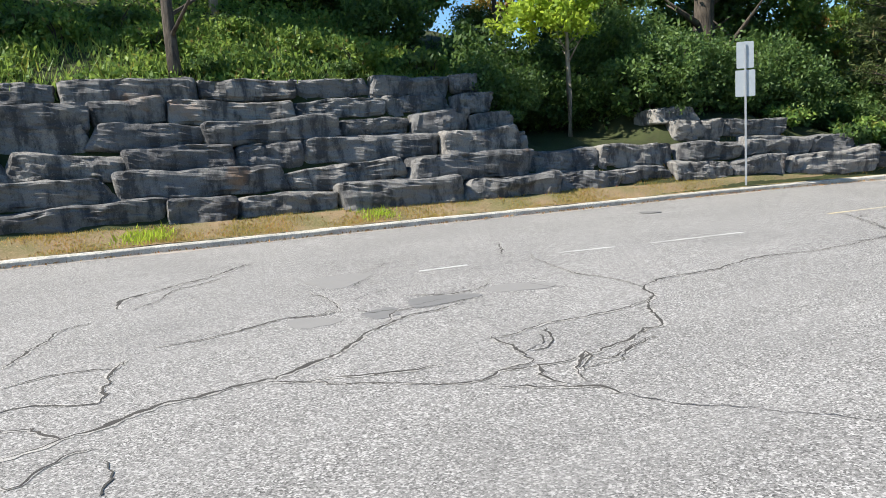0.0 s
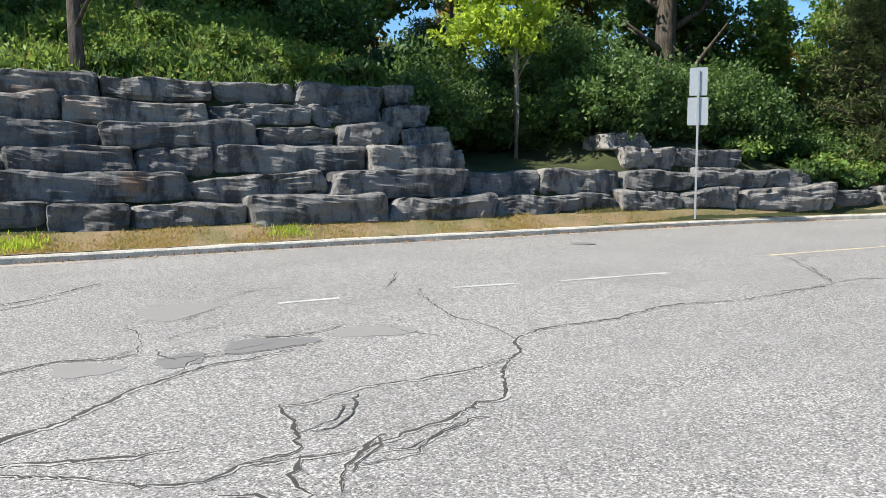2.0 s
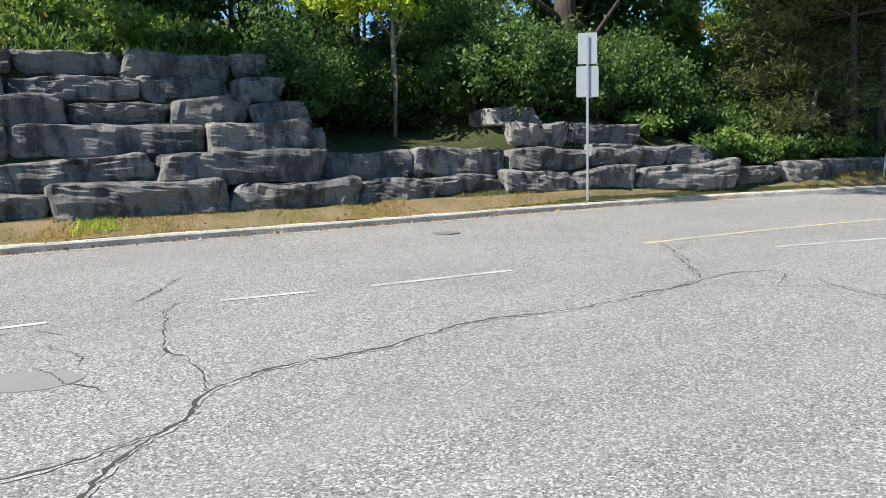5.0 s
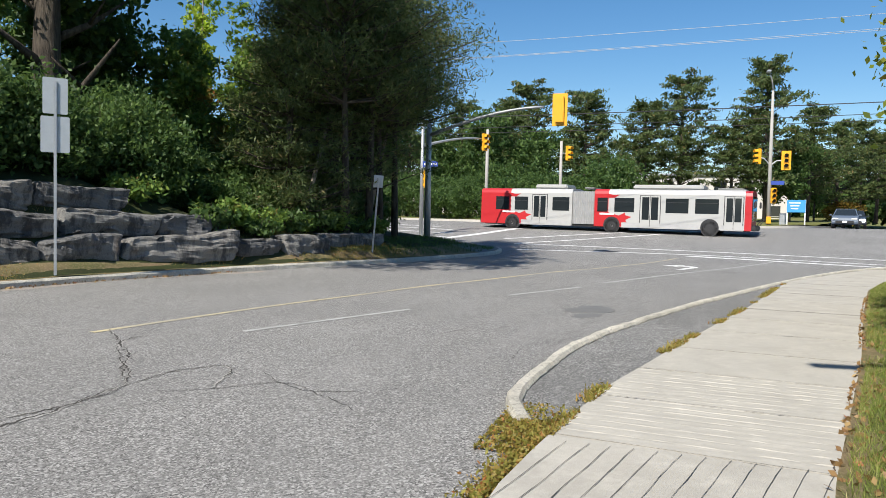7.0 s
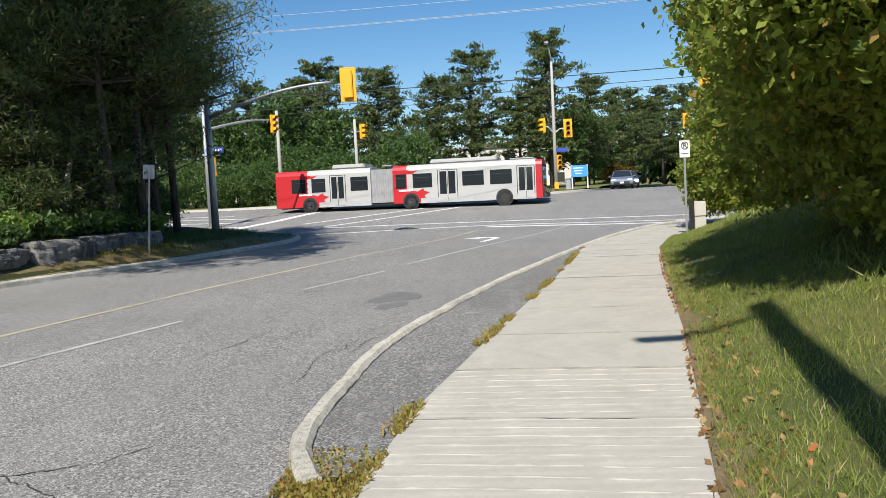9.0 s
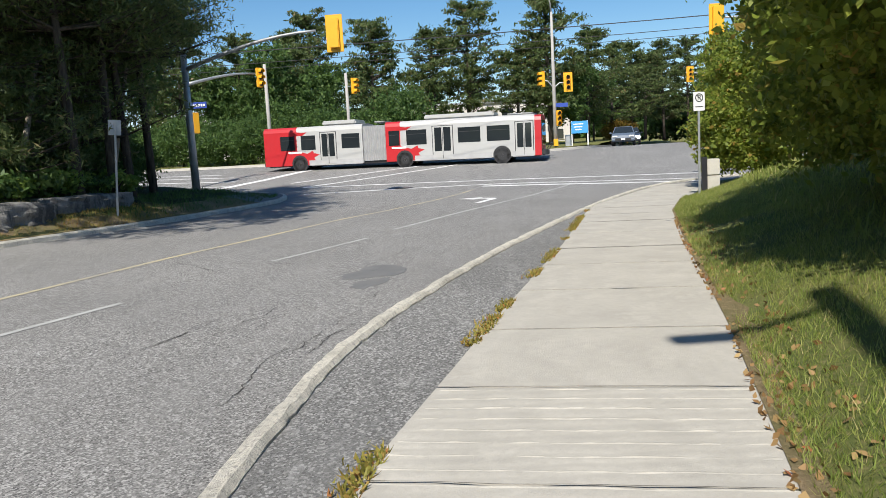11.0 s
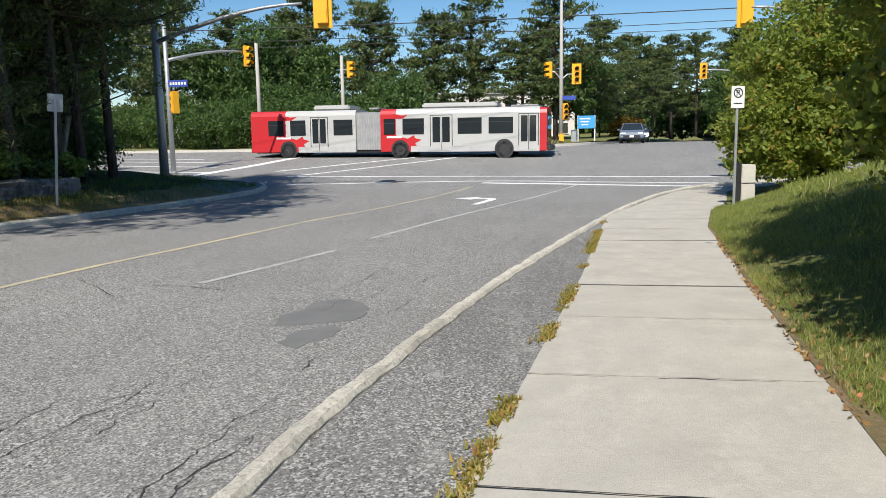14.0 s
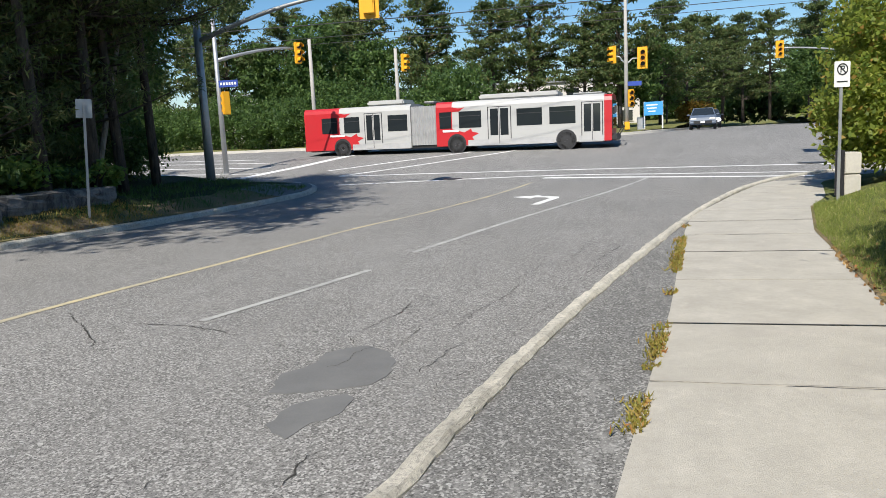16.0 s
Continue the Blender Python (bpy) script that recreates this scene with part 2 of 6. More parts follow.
M_SIGNAL = weathered("signal_yellow", (0.80, 0.40, 0.015), (0.62, 0.30, 0.02), 0.45, 0, 20, 3, 0.02, 0.4)
M_BLUE = weathered("blue_panel", (0.05, 0.30, 0.62), (0.05, 0.24, 0.5), 0.5, 0, 10, 2, 0.02, 0.3)
M_NAVY = weathered("navy_panel", (0.03, 0.07, 0.35), (0.03, 0.06, 0.25), 0.5)
M_TEAL = weathered("grey_green_panel", (0.30, 0.42, 0.44), (0.22, 0.32, 0.34), 0.5, 0, 10, 2, 0.02, 0.3)
M_WIRE = weathered("black_cable", (0.03, 0.03, 0.03), (0.06, 0.06, 0.06), 0.7)
M_BUSWHITE = weathered("bus_white", (0.43, 0.43, 0.42), (0.33, 0.325, 0.30), 0.4, 0, 6, 1.2, 0.01, 0.25)
M_BUSRED = weathered("bus_red", (0.46, 0.022, 0.028), (0.34, 0.035, 0.035), 0.35, 0, 6, 1.2, 0.01, 0.25)
M_BELLOWS = weathered("grey_rubber_bellows", (0.42, 0.42, 0.42), (0.26, 0.26, 0.26), 0.8)
M_TYRE = weathered("tyre_rubber", (0.025, 0.025, 0.026), (0.06, 0.055, 0.05), 0.9)
M_RIM = weathered("dusty_rim", (0.42, 0.41, 0.40), (0.25, 0.24, 0.22), 0.5, 0.5)
M_CARSILVER = weathered("silver_paint", (0.10, 0.13, 0.18), (0.085, 0.11, 0.15), 0.55, 0.0, 6, 1.2, 0.01, 0.2)
M_CARDARK = weathered("dark_blue_paint", (0.05, 0.06, 0.08), (0.07, 0.08, 0.09), 0.3, 0.4, 6, 1.2, 0.01, 0.2)
M_HOUSE = weathered("pale_render", (0.60, 0.57, 0.53), (0.5, 0.47, 0.43), 0.9)
M_LAMPLENS = weathered("lamp_lens", (0.7, 0.7, 0.68), (0.6, 0.6, 0.58), 0.2)
M_MULCH = make_soil("red_mulch", (0.30, 0.09, 0.045), (0.22, 0.07, 0.04), (0.36, 0.13, 0.07))
gl = Nodes("dark_glass")
M_GLASS = gl.done((0.02, 0.025, 0.028), 0.06, 0, 0.6)


# ---------------------------------------------------------------- mesh helpers
def mesh_ob(name, verts, faces, mat, parent=None, smooth=False):
    me = bpy.data.meshes.new(name)
    me.from_pydata([tuple(map(float, v)) for v in verts], [], [tuple(map(int, f)) for f in faces])
    me.materials.append(mat)
    if smooth:
        me.polygons.foreach_set("use_smooth", [True] * len(me.polygons))
    ob = new(name, me)
    ob.parent = parent
    return ob


def part(name, bm, mat, parent=None, label="", smooth=False):
    """One bmesh as one mesh object under a thing."""
    me = bpy.data.meshes.new(name)
    bmesh.ops.recalc_face_normals(bm, faces=bm.faces)
    bm.to_mesh(me)
    bm.free()
    me.materials.append(mat)
    if smooth:
        me.polygons.foreach_set("use_smooth", [True] * len(me.polygons))
    ob = new(name, me)
    ob.parent = parent
    if label:
        ob["label"] = label
    return ob


def base(name, m, label, category, group="", kind=""):
    """An empty at a thing's foot, which its parts hang under."""
    ob = new(name)
    ob.matrix_world = m
    ob.empty_display_size = 0.2
    return tagged(ob, label, category, group, kind)


def box(bm, c, s, bevel=0.0, m=None):
    r = bmesh.ops.create_cube(bm, size=1)["verts"]
    for v in r:
        v.co = Vector((v.co.x * s[0] + c[0], v.co.y * s[1] + c[1], v.co.z * s[2] + c[2]))
    if bevel:
        es = list({e for v in r for e in v.link_edges})
        bmesh.ops.bevel(bm, geom=es, offset=bevel, segments=2, affect="EDGES", clamp_overlap=True)
    return bm


def boxed(c, s, bevel=0.01):
    return box(bmesh.new(), c, s, bevel)


def tube(bm, pts, radii, sides=10, cap=True):
    """A round bar through points, with a radius at each."""
    pts = [Vector(p) for p in pts]
    rings = []
    for i, p in enumerate(pts):
        d = (pts[min(i + 1, len(pts) - 1)] - pts[max(i - 1, 0)]).normalized()
        q = d.to_track_quat("Z", "Y").to_matrix()
        r = radii[i] if hasattr(radii, "__len__") else radii
        rings.append([bm.verts.new(p + q @ Vector((r * math.cos(a), r * math.sin(a), 0))) for a in (2 * math.pi * k / sides for k in range(sides))])
    for a, b in zip(rings, rings[1:]):
        for k in range(sides):
            bm.faces.new((a[k], a[(k + 1) % sides], b[(k + 1) % sides], b[k]))
    if cap:
        bm.faces.new(rings[0][::-1])
        bm.faces.new(rings[-1])
    return bm


def tubed(pts, radii, sides=10):
    return tube(bmesh.new(), pts, radii, sides)


def disc(bm, c, r, thick, axis="Y", sides=24, inner=0.0):
    """A wheel-like solid round an axis."""
    prof = [(r, -thick / 2), (r, thick / 2)]
    rings = []
    for rr, off in [(inner, -thick / 2)] + prof + [(inner, thick / 2)]:
        ring = []
        for k in range(sides):
            a = 2 * math.pi * k / sides
            u, v = rr * math.cos(a), rr * math.sin(a)
            p = {"Y": (u, off, v), "X": (off, u, v), "Z": (u, v, off)}[axis]
            ring.append(bm.verts.new(Vector(c) + Vector(p)))
        rings.append(ring)
    n = len(rings)
    for i in range(n if inner else n - 1):
        a, b = rings[i], rings[(i + 1) % n]
        for k in range(sides):
            bm.faces.new((a[k], a[(k + 1) % sides], b[(k + 1) % sides], b[k]))
    if not inner:
        bmesh.ops.remove_doubles(bm, verts=bm.verts, dist=1e-5)
    return bm


def flat_poly(pts, z0, z1, plane="XY"):
    """A polygon given by its outline, made a thin solid."""
    bm = bmesh.new()
    put = {"XY": lambda a, b, c: (a, b, c), "XZ": lambda a, b, c: (a, c, b), "YZ": lambda a, b, c: (c, a, b)}[plane]
    lo, hi = [bm.verts.new(put(a, b, z0)) for a, b in pts], [bm.verts.new(put(a, b, z1)) for a, b in pts]
    bm.faces.new(lo[::-1])
    bm.faces.new(hi)
    n = len(pts)
    for k in range(n):
        bm.faces.new((lo[k], lo[(k + 1) % n], hi[(k + 1) % n], hi[k]))
    return bm


def lin(table):
    a = np.array(table, float)
    return lambda q: np.interp(q, a[:, 0], a[:, 1])


def spline(pts, step=0.5):
    """A smooth line through points, at even steps."""
    p = np.array(pts, float)
    p = np.vstack([2 * p[0] - p[1], p, 2 * p[-1] - p[-2]])
    out = []
    for i in range(1, len(p) - 2):
        n = max(2, int(np.linalg.norm(p[i + 1] - p[i]) / step))
        for k in range(n):
            t = k / n
            out.append(0.5 * (2 * p[i] + (p[i + 1] - p[i - 1]) * t + (2 * p[i - 1] - 5 * p[i] + 4 * p[i + 1] - p[i + 2]) * t * t + (3 * p[i] - p[i - 1] - 3 * p[i + 1] + p[i + 2]) * t ** 3))
    out.append(p[-2])
    return np.array(out)


def S(u):
    u = np.clip(u, 0, 1)
    return u * u * (3 - 2 * u)


def H(x, y):
    """Height of the carriageway: level, then rising across the junction."""
    return 1.4 * S((np.asarray(y, float) - 23) / 27)


def wobble(x, y, f, a, seed=0.0):
    return a * noise.noise(Vector((x * f + seed, y * f - seed, seed)))


def rowgrid(name, ys, x0, x1, cuts, zfun, mat, parent=None):
    """A sheet between two lines x0(y) and x1(y); cuts: places across it, 0 to 1."""
    verts, faces, n = [], [], len(cuts)
    for y in ys:
        a, b = float(x0(y)), float(x1(y))
        for c in cuts:
            x = a + (b - a) * c
            verts.append((x, y, float(zfun(x, y, abs(x - a)))))
    for i in range(len(ys) - 1):
        for k in range(n - 1):
            faces.append((i * n + k, i * n + k + 1, (i + 1) * n + k + 1, (i + 1) * n + k))
    return mesh_ob(name, verts, faces, mat, parent, True)


def sweep(name, line, profile, mat, parent=None, zfun=H, jitter=0.0):
    """A kerb-like bar: a profile of (outward, up) along a line on the ground."""
    verts, faces, n = [], [], len(profile)
    for i, p in enumerate(line):
        d = line[min(i + 1, len(line) - 1)] - line[max(i - 1, 0)]
        d = d / np.linalg.norm(d)
        nrm = np.array((-d[1], d[0]))
        z = float(zfun(p[0], p[1]))
        for o, u in profile:
            j = (wobble(p[0] * 3 + o, p[1] * 3 + u, 1.3, jitter * 0.5) + wobble(p[0] * 9 + o * 20, p[1] * 9 + u * 20, 1.3, jitter * 0.6)) if jitter else 0
            q = p + nrm * (o + j)
            verts.append((q[0], q[1], z + u + (j * 0.6 if u > 0.03 else 0)))
    for i in range(len(line) - 1):
        for k in range(n):
            faces.append((i * n + k, i * n + (k + 1) % n, (i + 1) * n + (k + 1) % n, (i + 1) * n + k))
    faces += [tuple(range(n))[::-1], tuple((len(line) - 1) * n + k for k in range(n))]
    return mesh_ob(name, verts, faces, mat, parent)


def leaves(name, pts, size, mat, rng, parent=None, slim=0.5, up=0.0, spread=None):
    """Many small folded leaves at the given places, as one mesh."""
    n = len(pts)
    a = rng.normal(size=(n, 3))
    a[:, 2] += up
    if spread is not None:
        a = a * 0.6 + spread
    a /= np.linalg.norm(a, axis=1)[:, None]
    b = rng.normal(size=(n, 3))
    b -= a * (a * b).sum(1)[:, None]
    b /= np.linalg.norm(b, axis=1)[:, None]
    c = np.cross(a, b)
    s = (size * rng.uniform(0.6, 1.35, n))[:, None]
    v = np.stack([pts - a * s, pts + b * s * slim + c * s * 0.12, pts + a * s, pts - b * s * slim + c * s * 0.12], 1).reshape(-1, 3)
    me = bpy.data.meshes.new(name)
    me.vertices.add(4 * n)
    me.vertices.foreach_set("co", v.ravel())
    me.loops.add(4 * n)
    me.loops.foreach_set("vertex_index", np.arange(4 * n, dtype=np.int32))
    me.polygons.add(n)
    me.polygons.foreach_set("loop_start", np.arange(0, 4 * n, 4, dtype=np.int32))
    me.update(calc_edges=True)
    me.materials.append(mat)
    ob = new(name, me)
    ob.parent = parent
    return ob


def clumps(rng, centre, radii, n_clumps, per, spread, low=0.0, shell=0.55):
    """Places for leaves: clumps near the surface of an uneven ellipsoid."""
    d = rng.normal(size=(n_clumps, 3))
    d /= np.linalg.norm(d, axis=1)[:, None]
    d[:, 2] = np.where(d[:, 2] < -low, -d[:, 2] * rng.uniform(0, 1, n_clumps), d[:, 2])
    r = rng.uniform(shell, 1.08, n_clumps) ** 0.7
    c = np.array(centre) + d * r[:, None] * np.array(radii)
    size = rng.uniform(0.6, 1.3, n_clumps)
    return (c[:, None] + rng.normal(size=(n_clumps, per, 3)) * spread * size[:, None, None] * np.array((1, 1, 0.7))).reshape(-1, 3)

# ---------------------------------------------------------------- lines of the plan
LEFT_KERB = [(-24, -70), (-19.5, -40), (-17.3, -24), (-16.15, -14.7), (-15.7, -10), (-15.35, -6), (-14.95, -2.8), (-14.6, 1), (-14.2, 4.5), (-13.4, 8.5), (-12.25, 12.5), (-11.3, 16), (-10.6, 20), (-10.4, 23.3), (-11.0, 26.2), (-13.0, 28.2), (-17, 29.9), (-24, 31.9), (-40, 36), (-90, 48)]
RIGHT_KERB = [(-3.55, -2.95), (-3.74, -2.3), (-3.75, -1.3), (-3.62, 0.5), (-3.12, 2.8), (-2.1, 6.4), (-0.2, 12.1), (1.3, 16.1), (3.0, 19.8), (5.4, 23.3), (9, 25.3), (16, 25.6), (60, 18)]
left_x = lin([(y, x) for x, y in spline(LEFT_KERB)])
right_x = lin([(y, x) for x, y in spline(RIGHT_KERB)[:70]])
wall_x = lin([(-70, -27), (-40, -21), (-22, -18.2), (-14.6, -17.7), (-9.7, -17.2), (-5, -16.6), (-1.7, -16.0), (2.2, -15.2), (6, -14.3), (8.6, -13.6), (13, -12.85), (16, -12.4), (20, -12.2), (24, -12.2), (48, -91)])
wall_h = lin([(-70, 3.2), (-3.6, 3.2), (-2.4, 2.0), (-1.6, 1.05), (1.8, 1.05), (2.6, 1.6), (6, 1.6), (7, 1.1), (8.5, 0.9), (9.2, 0.55), (15.5, 0.5), (16.5, 0.1), (60, 0.1)])
walk_l = lin([(-9, -2.4), (-7, -3.0), (-4.6, -3.38), (-3.6, -3.3), (-1.8, -3.08), (1.1, -2.45), (5.9, -1.35), (10.8, -0.35), (12.8, 0.12), (16.1, 1.5), (19.8, 3.2), (23.3, 5.6), (25.0, 9)])
walk_r = lin([(-70, 6), (-20, 4), (-14, 2.6), (-10.5, 0.6), (-9, -1.1), (-7, -1.75), (-4.6, -1.8), (-3.6, -1.62), (-2.1, -1.28), (0.75, -0.64), (5.4, 0.30), (10.7, 1.45), (14, 2.5), (16, 3.45), (20, 4.75), (22, 6.4), (24, 11), (25, 14)])


hill = lin([(-70, 0.56), (-6, 0.56), (-3.5, 0.40), (-1.8, 0.16), (2.2, 0.16), (3.5, 0.30), (8.5, 0.30), (10, 0.10), (60, 0.10)])


def left_z(x, y, d):
    """The land beyond the left kerb: verge, terraced wall, wooded slope."""
    gap = max(0.3, float(left_x(y)) - 0.16 - float(wall_x(y)))
    if d <= gap:
        return 0.13 + 0.27 * S(d / gap) + float(H(x, y)) + wobble(x, y, 0.9, 0.03)
    e, h = d - gap, float(wall_h(y))
    front = max(0.02, 0.75 * h)
    z = 0.40 + min(h, h * e / front) - 0.22 * min(1, e / 0.3) * (h > 0.3)
    if e > front:
        z += (e - front) * float(hill(y)) * min(1, 22 / max(22, e)) + 0.22 * min(1, (e - front) / 0.5) * (h > 0.3)
    return z + float(H(x, y)) * 0.8 + wobble(x, y, 0.5, 0.10)


def right_z(x, y, d):
    return 0.05 + float(H(x, y)) + 0.30 * min(max(0, d - 0.25), 9) * (1 - 0.6 * float(S((y - 13) / 8))) + wobble(x, y, 0.6, 0.07) * min(1, d)


def far_z(x, y, d):
    return float(H(x, y)) + 0.14 + 0.02 * max(0, y - 50) + wobble(x, y, 0.15, 0.15) * min(1, d / 3)


# ---------------------------------------------------------------- ground, road, banks
def spaced(a, b, n, p=1.0):
    return [a + (b - a) * (k / n) ** p for k in range(n + 1)]


gx = [-1500, -600, -250, -120] + list(range(-80, 81, 10)) + [120, 250, 600, 1500]
gy = [-1500, -600, -250, -120] + list(range(-80, 161, 5)) + [250, 600, 1500]
gv = [(x, y, float(H(x, y)) - 0.12 + min(9.0, 0.035 * max(0, y - 125))) for y in gy for x in gx]
gf = [(i * len(gx) + k, i * len(gx) + k + 1, (i + 1) * len(gx) + k + 1, (i + 1) * len(gx) + k) for i in range(len(gy) - 1) for k in range(len(gx) - 1)]
tagged(mesh_ob("ground", gv, gf, M_LAWN, None, True), "wide dry grass ground reaching the horizon", "ground", kind="structure")

ry = spaced(-70, -16, 18) + spaced(-15.5, 54, 200)[1:] + spaced(55, 160, 50)
road = rowgrid("road", ry, lambda y: -92.0, lambda y: 62.0, sorted(spaced(0, 0.46, 24) + spaced(0.47, 0.62, 40) + spaced(0.64, 1, 22)),
               lambda x, y, d: float(H(x, y)) + wobble(x, y, 0.35, 0.010), M_ROAD)
tagged(road, "worn pale grey asphalt road, cracked and patched", "road", kind="structure")

ly = spaced(-70, -20, 25) + spaced(-19.5, 26, 130) + spaced(26.5, 48, 22)
left_bank = rowgrid("ground_bank_left", ly, lambda y: left_x(y) - 0.16, lambda y: left_x(y) - 62, [0, .004, .009, .014, .019, .024, .03, .036, .043, .05, .058, .066, .075, .085, .1, .12, .15, .19, .25, .35, .5, .7, 1], left_z, M_FOREST)
tagged(left_bank, "wooded earth slope above the boulder wall", "slope", kind="structure")
verge = rowgrid("ground_verge", spaced(-40, 24, 160), lambda y: left_x(y) - 0.15, lambda y: wall_x(y) - 0.25, spaced(0, 1, 8), lambda x, y, d: left_z(x, y, max(0, min(d, float(left_x(y)) - 0.17 - float(wall_x(y))))) + 0.012, M_VERGE)
tagged(verge, "narrow verge of trodden soil and thin dry grass", "verge", kind="structure")
bank_y = spaced(-70, -12, 25) + spaced(-11.5, 24.8, 120)
right_bank = rowgrid("ground_bank_right", bank_y, lambda y: walk_r(y), lambda y: walk_r(y) + 60, [0, .004, .008, .013, .019, .026, .034, .044, .056, .07, .09, .12, .16, .25, .4, 1], right_z, M_BANK)
tagged(right_bank, "grassy bank beside the pavement", "slope", kind="structure")
far_l = lin([(45.2, -11), (46.8, -18), (52.5, -40), (66, -90), (160, -90)])
far_r = lin([(45.2, -6), (45.5, -2), (46.8, 3), (49.5, 5.2), (55, 6.8), (70, 10.5), (100, 17), (160, 30)])
far_lawn = rowgrid("ground_lawn_far", spaced(45.2, 56, 30) + spaced(57, 160, 40), far_l, far_r, spaced(0, 1, 40), far_z, M_LAWN)
tagged(far_lawn, "sunlit dry lawn across the junction", "lawn", kind="structure")
far_r2 = lin([(34, 62), (38, 45), (42, 28), (46, 21), (55, 20), (75, 24), (100, 30), (160, 43)])
right_lawn = rowgrid("ground_lawn_right", spaced(34, 160, 60), far_r2, lambda y: 120.0, spaced(0, 1, 20), far_z, M_LAWN)
tagged(right_lawn, "grass beside the road that leads away", "lawn", kind="structure")

kerb_profile = [(0.0, -0.1), (0.015, 0.10), (0.045, 0.135), (0.20, 0.14), (0.21, -0.1)]
lk = spline(LEFT_KERB, 0.4)
tagged(sweep("kerb_left", lk, kerb_profile, M_KERB_OLD, jitter=0.022), "pale worn concrete kerb along the verge", "kerb", kind="structure")
rk = spline(RIGHT_KERB, 0.12)
tagged(sweep("kerb_right", rk, [(-0.085, -0.1), (-0.08, 0.05), (-0.05, 0.085), (0.03, 0.085), (0.055, 0.05), (0.06, -0.1)], M_KERB_OLD, jitter=0.026), "low crumbling concrete kerb beside an asphalt strip", "kerb", kind="structure")
FAR_KERB = [(-90, 66), (-40, 52.5), (-18, 46.8), (-11, 45.2), (-4, 45.25), (0.5, 45.9), (3.3, 47.0), (5.2, 49.5), (6.8, 55), (10.5, 70), (17, 100)]
tagged(sweep("kerb_far", spline(FAR_KERB, 1.0)[::-1], [(0.2, -0.1), (0.2, 0.15), (-0.15, 0.16), (-1.6, 0.17), (-1.6, -0.1)], M_KERB), "pale concrete kerb and path across the junction", "kerb", kind="structure")

dirt = rowgrid("verge_dirt", spaced(-7, 14, 90), lambda y: walk_r(y) + 0.004, lambda y: walk_r(y) + 0.12 + 0.26 * abs(noise.noise(Vector((0.0, y * 1.3, 2.0)))), spaced(0, 1, 4), lambda x, y, d: right_z(x, y, x - float(walk_r(y))) + 0.012, M_VERGE)
tagged(dirt, "bare soil and dry bits along the pavement edge", "verge", kind="structure")

grit = rowgrid("road_grit", spaced(-17, 9, 120), lambda y: left_x(y) + 0.005, lambda y: left_x(y) + 0.10 + 0.34 * max(0.0, 0.4 + noise.noise(Vector((3.0, y * 0.55, 1.0)))) + 0.05 * noise.noise(Vector((1.0, y * 5, 1.0))), spaced(0, 1, 3), lambda x, y, d: float(H(x, y)) + wobble(x, y, 0.35, 0.010) + 0.004, M_GRIT)
tagged(grit, "pale sand and grit washed against the kerb", "grit", kind="structure")

# the asphalt strip between kerb and pavement
strip = rowgrid("pavement_strip", spaced(-2.9, 12.6, 70), lambda y: right_x(y) + 0.05, lambda y: walk_l(y) + 0.06, spaced(0, 1, 5), lambda x, y, d: 0.035 + wobble(x, y, 2.0, 0.015), M_STRIP)
tagged(strip, "rough dark asphalt strip between kerb and pavement", "pavement", kind="structure")


apron = rowgrid("pavement_apron", spaced(21.5, 27.0, 24), lambda y: left_x(y) - 0.17, lambda y: left_x(y) - 1.7, spaced(0, 1, 8), lambda x, y, d: left_z(x, y, d) + 0.02, M_PATCH)
tagged(apron, "dark asphalt apron at the junction corner", "pavement", kind="structure")


# ---------------------------------------------------------------- road markings and cracks
def painted(name, pts, width, mat, label, lift=0.005, category="road marking"):
    line = spline(pts, 0.6)
    v, f = [], []
    for i, p in enumerate(line):
        d = line[min(i + 1, len(line) - 1)] - line[max(i - 1, 0)]
        n = np.array((-d[1], d[0])) / np.linalg.norm(d) * width / 2
        for q in (p + n, p - n):
            v.append((q[0], q[1], float(H(*q)) + wobble(q[0], q[1], 0.35, 0.010) + lift))
    f = [(2 * i, 2 * i + 1, 2 * i + 3, 2 * i + 2) for i in range(len(line) - 1)]
    return tagged(mesh_ob(name, v, f, mat), label, category, kind="structure")


for pts in ([(-9.7, -9.75), (-9.62, -9.0)], [(-9.5, -7.45), (-9.3, -6.5)], [(-9.15, -5.9), (-8.85, -4.1)], [(-7.75, -0.1), (-6.68, 3.0)], [(-5.8, 6.0), (-4.72, 8.6)]):
    painted("lane_dash", pts, 0.10, M_LINE_OLD, "worn white lane dash on asphalt")
painted("centre_line", [(-9.3, -1.0), (-8.9, 2.0), (-8.4, 4.5), (-7.75, 7.5), (-7.1, 9.8), (-6.1, 13.4), (-5.2, 15.8), (-4.1, 19.5), (-2.9, 24.8)], 0.11, M_YELLOW, "faded yellow centre line on asphalt")
painted("turn_line", [(-4.4, 10.0), (-3.0, 14.0), (-0.7, 20.0), (0.95, 24.9)], 0.11, M_LINE_OLD, "worn white lane line beside the turn arrow")
painted("stop_line", [(-2.5, 26.5), (0.95, 25.2), (5.6, 22.9)], 0.40, M_LINE, "white stop line before the junction")
painted("crossing_line", [(-10.4, 27.1), (-2.5, 27.3), (1.5, 26.2), (6.2, 24.6)], 0.24, M_LINE, "worn white line of a pedestrian crossing")
painted("crossing_line", [(-11.3, 30.6), (-2.5, 29.4), (7.7, 27.3)], 0.24, M_LINE, "worn white line of a pedestrian crossing")
painted("crossing_line", [(-12.5, 33.1), (-8.8, 36.6), (-5.3, 40.0), (-2, 43.0)], 0.24, M_LINE, "worn white line of a pedestrian crossing")
